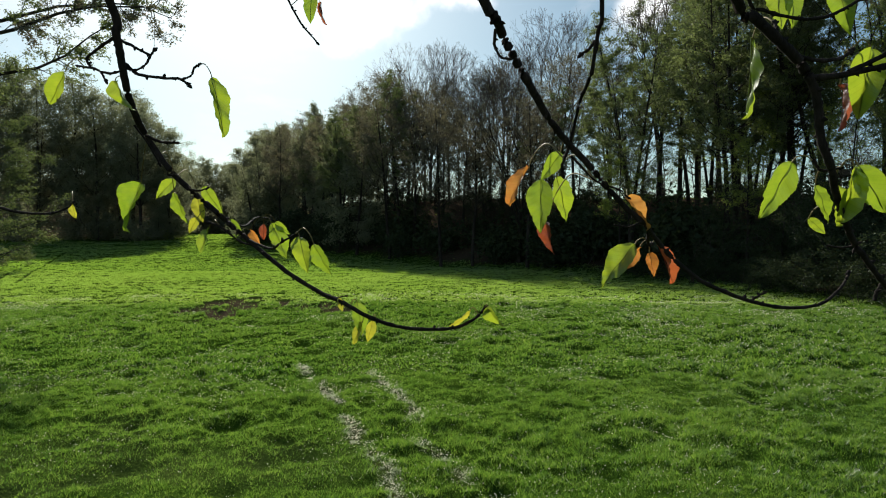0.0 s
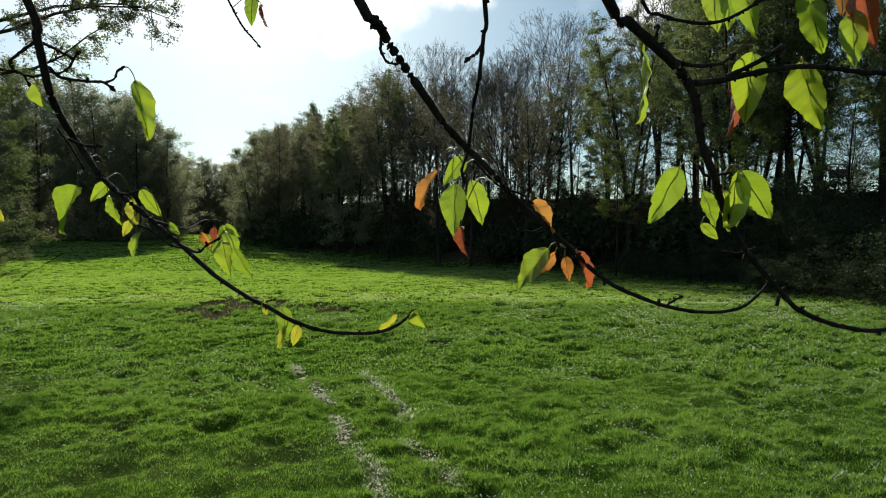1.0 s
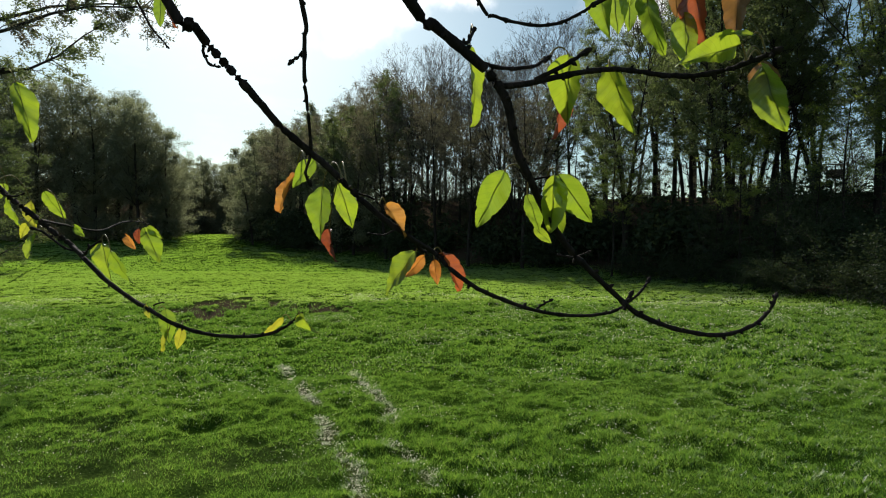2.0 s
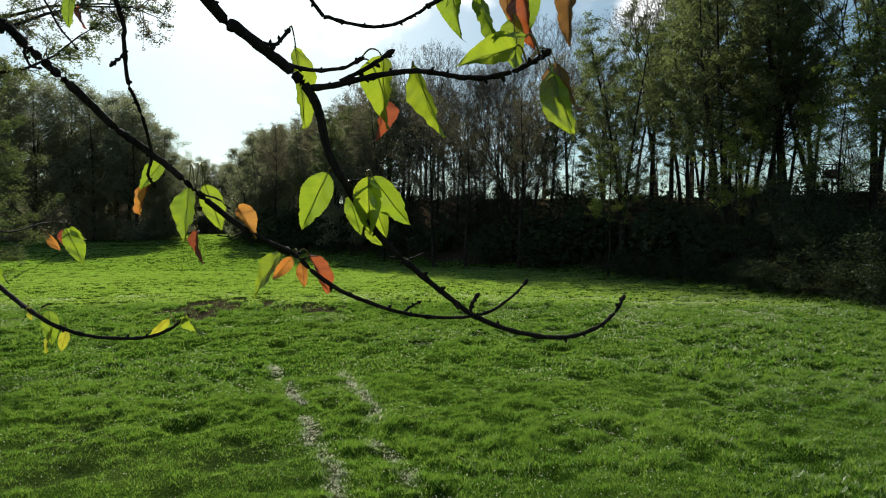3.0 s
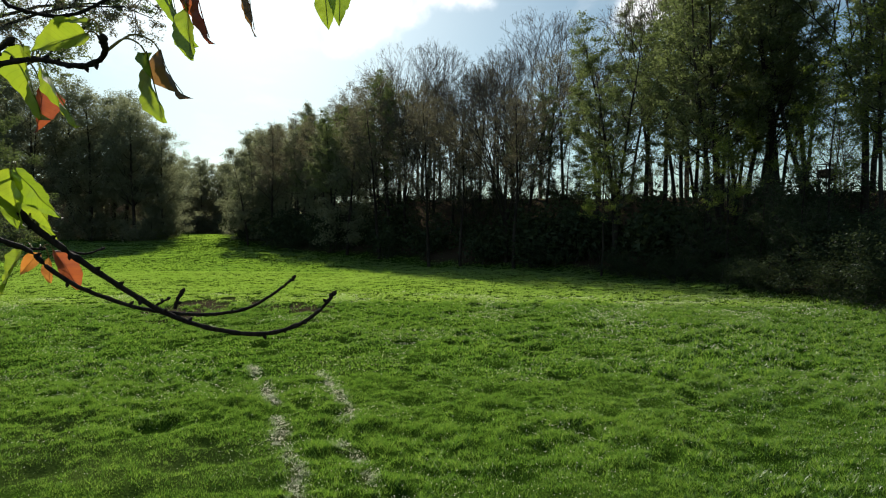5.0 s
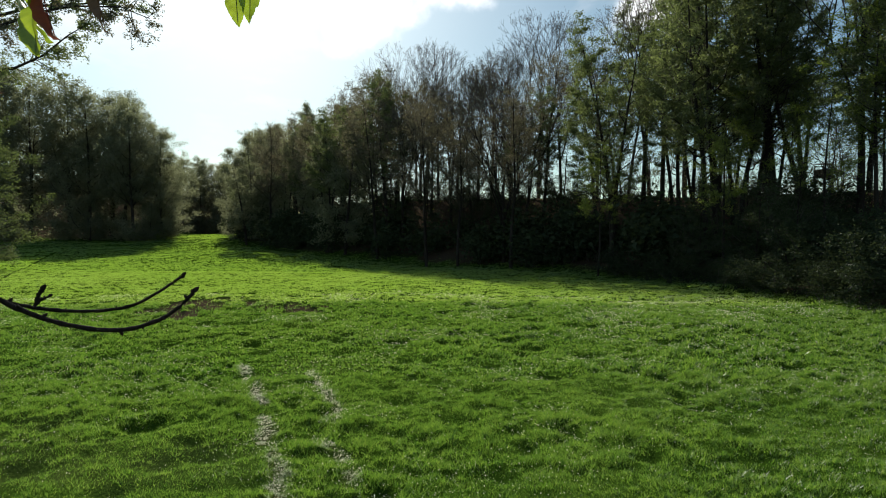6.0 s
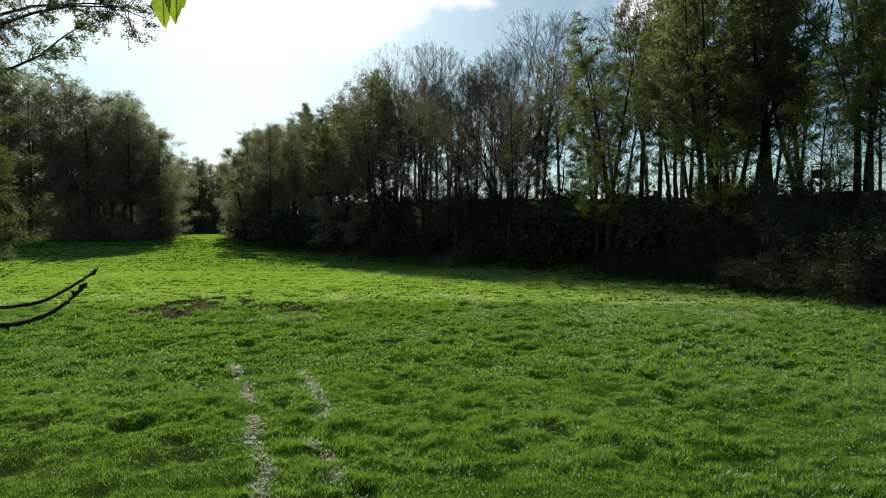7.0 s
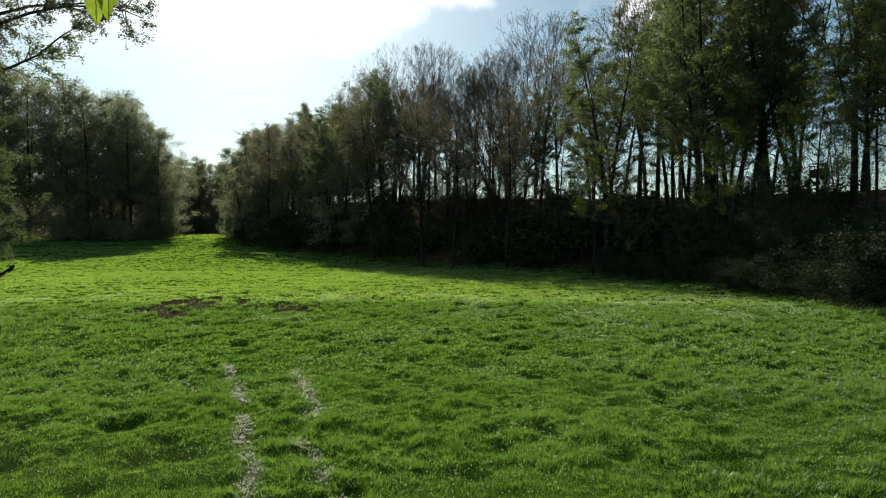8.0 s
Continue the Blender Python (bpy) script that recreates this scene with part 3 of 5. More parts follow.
def build_bush(name, seed, height, width, stems, leaves, leaf_size, mat, label):
    """A many-stemmed shrub, leafy to the ground."""
    w = Wood(seed)
    r = w.r
    ends = []
    for _ in range(stems):
        d = Vector((r.gauss(0, 0.45 * width / height), r.gauss(0, 0.45 * width / height), 1))
        pts = w.limb(Vector((r.uniform(-.3, .3) * width, r.uniform(-.3, .3) * width, -0.2)), d, height * r.uniform(0.6, 1.05), 0.03, 0.006, 6, 0.16, 0.0, 4)
        ends.append(pts)
        for _ in range(3):
            q = r.choice((1, 2, 3, 4, 5))
            ends.append(w.limb(pts[q], side_way(r, pts[q] - pts[q - 1], 0.6), width * r.uniform(0.2, 0.5), 0.012, 0.005, 3, 0.25, -0.02, 3))
    for _ in range(leaves):
        e = r.choice(ends)
        p = e[int(r.random() * len(e))]
        g = leaf_size * 2.0
        w.leaf(p + Vector((r.gauss(0, g), r.gauss(0, g), abs(r.gauss(0, g)))), leaf_size)
    ob = new(name)
    tagged(mesh_object("branching", w.v, w.f, TWIG_BARK, ob), kind="stuff")
    tagged(mesh_object("foliage", w.lv, w.lf, mat, ob), kind="stuff")
    return tagged(ob, label, "bush")


def stand(ob, x, y, turn, size, up=1.0):
    """Sets a tree on the ground at (x, y)."""
    z = float(land(np.array([x]), np.array([y]))[0])
    return Matrix.Translation((x, y, z)) @ Matrix.Rotation(turn, 4, "Z") @ Matrix.Diagonal((size, size, size * up, 1))


USED = set()


def plant(ob, x, y, turn, size, group, up=1.0):
    """The first use sets the tree itself, every further one a copy."""
    m = stand(ob, x, y, turn, size, up)
    if ob in USED:
        ob = copy_thing(ob, Matrix())
    USED.add(ob)
    ob.matrix_basis = m
    return tagged(ob, group=group)


SLIM = "tall slender dark-green alder on the wooded bank"
LEAFY = [build_tree("alder_tree", 100 + i, 18.0, 0.45, 3.1, 28, 14000, 0.13, LEAF_DARK, "column", 0.12, stems=s, flat=0.4, spray=1.4, laterals=5, twigs=2, label=SLIM) for i, s in ((0, 1), (1, 2), (2, 1))]
NEAR = [build_tree("alder_tree", 110 + i, 18.0, 0.38, 3.5, 30, 20000, 0.105, LEAF_DARK, "column", 0.12, stems=s, flat=0.4, spray=1.4, laterals=6, twigs=3, radius=0.17, label=SLIM) for i, s in ((0, 1), (1, 2), (2, 1))]
DENSE = [build_tree("hornbeam_tree", 120 + i, 15.0, 0.12, 3.3, 34, 17000, 0.17, LEAF_HAZED, "skirt" if i else "column", 0.14, laterals=5, twigs=2, radius=0.16, flat=0.7,
                    label="dense tree, branched almost to the ground, leaves paled for haze") for i in range(3)]
TWIGGY = "nearly leafless tree with a dome of fine grey twigs"
FAN = [build_dome_tree("bare_tree", 140 + i, 18.0, 0.34, 6, 6, 1200, TWIGGY) for i in range(2)]
BARE = [build_dome_tree("bare_tree", 145 + i, 18.0, 0.48, 4, 5, 2200, TWIGGY, open_out=0.28) for i in range(2)]
RUSTY = [build_tree("oak_tree", 160 + i, 17.0, 0.50, 3.5, 28, 11000, 0.135, LEAF_RUST, "round", 0.20, laterals=6, twigs=3,
                    label="thinning tree with brownish autumn leaves") for i in range(2)]
YELLOW = [build_tree("maple_tree", 180 + i, 13.0, 0.48, 3.0, 22, 9000, 0.105, LEAF_SUNLIT, "round", 0.12, laterals=6, twigs=3, radius=0.12,
                     label="slim tree with yellow-green leaves coloured as if sunlit") for i in range(2)]
# far wood, with haze painted into its leaf colour
BIG = [build_tree("beech_tree", 190 + i, 24.0, (0.08, 0.24, 0.34)[i], (5.2, 5.6, 4.8)[i], 36, 27000, 0.23, LEAF_HAZED, ("skirt", "round", "round")[i], 0.20, stems=1 + i % 2, laterals=6, twigs=3, radius=0.3, spray=1.9, flat=0.7,
                  label="tall dense tree of the far wood, leaves paled for haze") for i in range(3)]
# undergrowth of the bank, its leaf colour darkened to stand for shade
WILLOW = [build_tree("willow_tree", 170 + i, 10.0, 0.14, 2.6, 26, 8000, 0.12, LEAF_SHADED, "round", 0.18, stems=2 - i, laterals=6, twigs=3, radius=0.09,
                     label="young willow on the wooded bank, leaves darkened for shade") for i in range(2)]
BUSH = [build_bush("bush", 200 + i, 3.2, 3.0, 6, 1200, 0.32, LEAF_SHADED, "shrub on the wooded bank, leaves darkened for shade") for i in range(2)]
# same haze-paled leaves on the far shrubs
FAR_BUSH = [build_bush("bush", 206 + i, 3.2, 3.0, 6, 1800, 0.24, LEAF_HAZED, "leafy shrub at the edge of the far wood, paled for haze") for i in range(2)]
NEAR_BUSH = [build_bush("bush", 210 + i, 3.0, 3.0, 7, 5200, 0.10, LEAF_SHADED, "shrub at the foot of the bank, leaves darkened for shade") for i in range(2)]

SAPLING = [build_tree("sapling", 220 + i, 6.0, 0.12, 1.4, 16, 900, 0.10, LEAF_RUST, "round", 0.24, laterals=4, twigs=3, radius=0.05,
                      label="thin half-bare sapling under the tall trees") for i in range(2)]

# height of the wood above the eye for each metre ahead, by the tangent of the angle to the right
SKYLINE_A = [-0.36, -0.34, -0.30, -0.245, -0.18, -0.13, -0.095, -0.04, 0.015, 0.045, 0.08, 0.11, 0.16, 0.20, 0.245, 0.275, 0.32, 0.38, 0.5, 0.8]
SKYLINE_H = [0.14, 0.165, 0.185, 0.215, 0.255, 0.26, 0.285, 0.325, 0.325, 0.305, 0.305, 0.35, 0.38, 0.39, 0.36, 0.32, 0.36, 0.44, 0.54, 0.62]


def build_right_wood():
    r = random.Random(9)
    group = "trees of the wooded bank"
    y = 17.0
    while y < 118:
        foot = float(np.interp(y, EDGE_Y, EDGE_X))
        for depth in (1.5, 5.0, 9.0, 13.5, 18.0):
            if (depth > 10 and r.random() < (0.6 if y < 46 else 0.45)) or (depth > 15 and y < 48) or (depth < 7 and 36 < y < 62 and r.random() < 0.45):
                continue
            s = depth + r.uniform(-1.5, 1.5) + (1.3 if y < 46 else 0.0)
            slope = 0.98 if y < 30 else 0.74
            tx, ty = foot + s / slope, y + r.uniform(-1.4, 1.4)
            a = tx / ty
            if a > 0.95:
                continue
            top = 3.0 + float(np.interp(a, SKYLINE_A, SKYLINE_H)) * ty * (r.uniform(0.62, 0.86) if 0.1 < a < 0.25 else r.uniform(0.7, 0.9) if -0.07 < a < 0.05 else r.uniform(0.78, 1.02) if a < 0.3 else r.uniform(0.82, 1.12))
            z = float(land(np.array([tx]), np.array([ty]))[0])
            h = min(max(top - z, 5), 27)
            pick = r.random()
            if a < -0.10:
                kinds = DENSE if pick < 0.55 else LEAFY if pick < 0.8 else RUSTY
            elif a < 0.10:
                kinds = RUSTY if pick < 0.4 else LEAFY if pick < 0.65 else BARE
            elif a < 0.27:
                kinds = BARE if pick < 0.55 else LEAFY if pick < 0.75 else RUSTY
            else:
                kinds = LEAFY if pick < 0.72 else YELLOW if pick < 0.86 else BARE
            if kinds is BARE and pick < 0.12:
                kinds = FAN
            if kinds is YELLOW and (ty < 36 or depth < 4):
                kinds = NEAR
            if kinds is LEAFY and ty < 44:
                kinds = NEAR
            ob = r.choice(kinds)
            base = {"alder": 18, "hornb": 15, "bare_": 18, "oak_t": 17, "maple": 13}[ob.name[:5]]
            if kinds is YELLOW:
                h *= 0.7
            turn = r.uniform(0, 6.28)
            if depth < 4 and ty < 34:
                continue
            plant(ob, tx, ty, turn, max(0.6, (h / base) ** 0.7), group, (h / base) / max(0.6, (h / base) ** 0.7))
        y += 2.5 + y * (0.022 if y < 42 or y > 75 else 0.010)
    # the tall bare crowns and the yellow trees, coloured as if sunlit, that stand out
    for x, y, a, kinds in ((12.6, 72.0, 0.392, FAN), (-1.6, 80.0, 0.336, FAN), (9.2, 70.0, 0.335, FAN), (3.2, 76.0, 0.30, FAN), (-6.5, 82.0, 0.29, RUSTY), (17.0, 62.0, 0.335, BARE), (19.5, 60.0, 0.35, LEAFY), (17.6, 58.0, 0.31, RUSTY)):
        h = (3.0 + a * y - float(land(np.array([x]), np.array([y]))[0])) / (17.0 if kinds is RUSTY else 18.0)
        plant(r.choice(kinds), x, y, r.uniform(0, 6.28), h ** 0.8, group, h ** 0.2)
    for k, (x, y, h) in enumerate(((16.4, 33.0, 8.5), (21.3, 28.0, 12.0), (11.6, 40.5, 8.5), (24.6, 30.5, 13.0), (20.4, 36.0, 11.0), (19.4, 29.0, 8.6), (22.2, 29.0, 9.5))):
        plant(YELLOW[k % 2], x, y, r.uniform(0, 6.28), h / 13, group)
    # half-grown willows on the slope, and low growth along the crest
    for x, y, h in ((9.3, 58.0, 9.4), (6.6, 59.5, 8.6), (12.4, 56.0, 8.2), (3.5, 62.0, 8.4), (-0.5, 64.0, 8.0), (-4.5, 69.0, 8.5), (-9.5, 75.0, 8.0), (17.4, 31.5, 5.5), (17.8, 28.6, 6.0), (15.8, 34.6, 5.0)):
        plant(WILLOW[int(h * 2) % 2], x, y, r.uniform(0, 6.28), h / 10, group)
    for k in range(34):
        y = 46 + k * 1.35 + r.uniform(-0.6, 0.6)
        tx = float(np.interp(y, EDGE_Y, EDGE_X)) + r.uniform(11.5, 15.0) / 0.72
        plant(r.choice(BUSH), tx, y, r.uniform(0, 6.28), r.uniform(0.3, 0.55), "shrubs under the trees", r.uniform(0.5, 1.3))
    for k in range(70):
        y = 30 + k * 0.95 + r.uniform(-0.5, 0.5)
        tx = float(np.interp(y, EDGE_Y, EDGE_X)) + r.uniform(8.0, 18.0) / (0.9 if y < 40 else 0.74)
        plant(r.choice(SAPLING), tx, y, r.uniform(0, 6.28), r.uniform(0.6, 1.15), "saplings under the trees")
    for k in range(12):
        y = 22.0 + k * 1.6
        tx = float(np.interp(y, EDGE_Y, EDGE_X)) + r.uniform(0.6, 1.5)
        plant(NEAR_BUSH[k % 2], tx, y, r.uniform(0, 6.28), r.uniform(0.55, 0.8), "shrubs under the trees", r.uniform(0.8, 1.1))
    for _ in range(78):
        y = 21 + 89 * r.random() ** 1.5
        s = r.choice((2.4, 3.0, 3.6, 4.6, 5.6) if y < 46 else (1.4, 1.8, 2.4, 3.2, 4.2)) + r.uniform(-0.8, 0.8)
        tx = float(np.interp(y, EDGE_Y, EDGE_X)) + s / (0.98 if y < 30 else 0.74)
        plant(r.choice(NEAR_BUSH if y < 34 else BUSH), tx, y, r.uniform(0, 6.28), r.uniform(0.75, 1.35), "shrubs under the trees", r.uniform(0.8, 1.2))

    # a denser stand of alders
    for k, (x, y, a) in enumerate(((19.2, 37.0, 0.46), (20.6, 40.5, 0.44), (17.4, 42.0, 0.40), (22.0, 35.0, 0.50), (19.5, 44.5, 0.40), (26.6, 34.0, 0.52), (28.5, 39.0, 0.50))):
        h = (3.0 + a * y - float(land(np.array([x]), np.array([y]))[0])) / 18.0
        plant(NEAR[k % 3], x, y, 1.3 * k, max(h, 0.6) ** 0.7, group, max(h, 0.6) ** 0.3)


def build_left_wood():
    r = random.Random(17)
    group = "trees of the far wood"
    heights = ([-0.75, -0.6, -0.55, -0.5, -0.455, -0.43], [0.32, 0.28, 0.27, 0.25, 0.21, 0.15])
    spots = [(-48.0, 107), (-51, 103), (-54.5, 107), (-59, 104), (-63.5, 106), (-69, 104), (-75, 106), (-82, 104), (-90, 107)]
    spots += [(-52 - (k % 8) * 8.5 - (k // 8) * 3 + r.uniform(-2, 2), 112 + (k // 8) * 9 + r.uniform(-3, 3)) for k in range(10)]
    for x, y in spots:
        top = 3.0 + float(np.interp(x / y, *heights)) * y * r.uniform(0.94, 1.03)
        h = max(8, top - float(land(np.array([x]), np.array([y]))[0])) / 24.0
        plant(r.choice(BIG), x, y, r.uniform(0, 6.28), h ** 0.8, group, h ** 0.2)
    sunny = build_bush("hazel_bush", 230, 1.6, 2.2, 6, 1600, 0.2, LEAF_SUNLIT, "small light-green bush, coloured as if sunlit, at the edge of the far wood")
    plant(sunny, -48.2, 102.0, 0.3, 1.2, "shrubs at the edge of the far wood")
    for x, y, h in ((-46.2, 104.0, 11.0), (-47.5, 101.5, 7.0), (-57.0, 101.0, 8.0), (-71.0, 101.0, 9.0)):
        plant(r.choice(DENSE), x, y, r.uniform(0, 6.28), h / 15, group)
    # the closed end of the valley
    for k in range(18):
        x, y = -86 + (k % 9) * 4.2 + (k // 9) * 3 + r.uniform(-1.5, 1.5), 166 + (k // 9) * 14 + r.uniform(-3, 3)
        top = 3.0 + 0.145 * y * r.uniform(0.9, 1.05)
        h = (top - float(land(np.array([x]), np.array([y]))[0])) / 24.0
        plant(r.choice(BIG), x, y, r.uniform(0, 6.28), h ** 0.6, group, h ** 0.4)
    # the right-hand side of the far valley
    for k in range(9):
        y = 112 + k * 7
        x = float(np.interp(y, EDGE_Y, EDGE_X)) + r.uniform(3, 6)
        top = 3.0 + float(np.interp(x / y, SKYLINE_A, SKYLINE_H)) * y * r.uniform(0.9, 1.02)
        h = max(8, top - float(land(np.array([x]), np.array([y]))[0])) / 24.0
        plant(r.choice(BIG), x, y, r.uniform(0, 6.28), h ** 0.8, group, h ** 0.2)
    for x in (-97, -90, -83, -77, -70, -64, -58, -53, -49.5, -47):
        plant(r.choice(FAR_BUSH), x, 101.5 + r.uniform(-1, 2), r.uniform(0, 6.28), r.uniform(1.0, 1.7), "shrubs at the edge of the far wood")
    for k in range(16):
        plant(r.choice(FAR_BUSH), -76 + k * 2.4, 162 + r.uniform(-3, 3), r.uniform(0, 6.28), r.uniform(1.3, 2.0), "shrubs at the edge of the far wood")


build_right_wood()
build_left_wood()
# kinds that the scatter left out stand deep in the wood
for k, ob in enumerate(LEAFY + NEAR + DENSE + BARE + FAN + RUSTY + YELLOW + BIG + BUSH + NEAR_BUSH + FAR_BUSH + WILLOW + SAPLING):
    if ob not in USED:
        plant(ob, 24.0 + k * 0.7, 48.0 + k, 0.4 * k, 0.8, "trees of the wooded bank")


def box_part(name, size, at, mat, parent, turn=(0, 0, 0)):
    """A sawn timber with eased edges."""
    bm = bmesh.new()
    bmesh.ops.create_cube(bm, size=1.0)
    bmesh.ops.scale(bm, vec=size, verts=bm.verts)
    bmesh.ops.bevel(bm, geom=bm.edges[:], offset=min(size) * 0.12, segments=1, affect="EDGES")
    me = bpy.data.meshes.new(name)
    bm.to_mesh(me); bm.free()
    me.materials.append(mat)
    ob = new(name, me)
    ob.parent = parent
    ob.matrix_basis = pose(*at, *turn)
    return ob


def build_high_seat(x, y):
    """A hunter's raised hide among the trees on the crest of the bank."""
    timber = bark("weathered_timber", (0.05, 0.042, 0.034), (0.15, 0.125, 0.10), 12)
    hide = new("high_seat")
    for i in (-1, 1):
        for j in (-1, 1):
            box_part("leg", (0.09, 0.09, 1.9), (i * 0.52, j * 0.52, 0.8), timber, hide, (j * 3, -i * 3, 0))
            box_part("corner_post", (0.07, 0.07, 1.2), (i * 0.5, j * 0.5, 2.3), timber, hide)
    box_part("platform", (1.2, 1.2, 0.06), (0, 0, 1.72), timber, hide)
    for k in range(4):
        z = 1.84 + 0.17 * k
        for j in (-1, 1):
            box_part("board", (1.12, 0.025, 0.15), (0, j * 0.545, z), timber, hide)
            box_part("board", (0.025, 1.06, 0.15), (j * 0.545, 0, z), timber, hide)
    for j in (-1, 1):
        box_part("window_rail", (1.12, 0.04, 0.08), (0, j * 0.545, 2.78), timber, hide)
        box_part("mullion", (0.06, 0.04, 0.26), (0.05, j * 0.545, 2.60), timber, hide)
    box_part("roof", (1.45, 1.5, 0.07), (0, 0, 2.95), timber, hide, (6, 0, 0))
    for k in range(5):
        box_part("rung", (0.5, 0.05, 0.05), (0, -0.75 - 0.06 * k, 1.5 - 0.32 * k), timber, hide)
    for i in (-1, 1):
        box_part("ladder_rail", (0.06, 0.06, 2.0), (i * 0.27, -0.83, 0.82), timber, hide, (-11, 0, 0))
    plant(hide, x, y, 0.25, 0.8, "")
    return tagged(hide, "weathered wooden high seat standing among the alders", "high seat")


build_high_seat(30.0, 46.0)


def build_near_left_trees():
    """Two trees beside the meadow whose limbs reach out over it."""
    a = build_tree("field_oak", 300, 22.0, 0.42, 5.5, 26, 14000, 0.13, LEAF_MID, "round", 0.16, laterals=6, twigs=3, radius=0.34, label="wide-crowned oak with limbs reaching over the meadow")
    plant(a, -33.0, 36.0, 0.0, 1.0, "trees beside the meadow")
    foot = float(land(np.array([-33.0]), np.array([36.0]))[0])
    for k, line in enumerate((((0.0, 0, 10.5), (4.8, 0, 12.6), (6.8, 0.2, 13.4), (8.8, 0.4, 13.8), (10.5, 0.3, 14.5), (12.2, 0, 15.6), (13.6, -0.3, 16.2)),
                              ((0.1, 0, 13.5), (4.8, -0.6, 15.0), (8.2, -0.9, 15.6), (10.8, -0.8, 16.6), (12.8, -0.6, 17.1), (15.4, -0.2, 17.2), (17.0, 0, 16.6)),
                              ((0.2, 0, 15.5), (6.0, 1.0, 16.8), (9.5, 1.2, 17.8), (13.0, 1.0, 17.9), (15.6, 0.8, 17.6)))):
        w = Wood(320 + k)
        pts = [Vector(p) - Vector((0, 0, foot)) for p in line]
        n = len(pts)
        w.tube(pts, [0.14 - 0.12 * i / (n - 1) for i in range(n)], 6)
        ends = []
        for i in range(2, n):
            for _ in range(7):
                sub = w.limb(pts[i].lerp(pts[i - 1], w.r.random()), side_way(w.r, pts[i] - pts[i - 1], 0.6), w.r.uniform(0.8, 2.2), 0.03, 0.01, 4, 0.2, 0.03, 4)
                if w.r.random() < 0.7:
                    ends.append(sub[2:])
                for _ in range(4):
                    q = w.r.choice((1, 2, 3, 4))
                    ends.append(w.limb(sub[q], side_way(w.r, sub[q] - sub[q - 1], 0.55), w.r.uniform(0.3, 0.9), 0.012, 0.006, 3, 0.2, 0.0, 3))
        for _ in range(4200):
            e = w.r.choice(ends)
            w.leaf(w.r.choice(e) + Vector((w.r.gauss(0, .11), w.r.gauss(0, .11), w.r.gauss(0, .11))), 0.14)
        limb = mesh_object("limb", w.v, w.f, BARK, a, smooth=True)
        tagged(mesh_object("foliage", w.lv, w.lf, LEAF_RUST if k == 1 else LEAF_DARK, limb), kind="stuff")
    b = build_tree("lime_tree", 310, 15.0, 0.08, 4.8, 40, 30000, 0.12, LEAF_MID, "skirt", 0.12, laterals=7, twigs=3, radius=0.22, label="leafy green lime tree beside the meadow")
    plant(b, -36.0, 48.0, 1.4, 1.0, "trees beside the meadow")


build_near_left_trees()


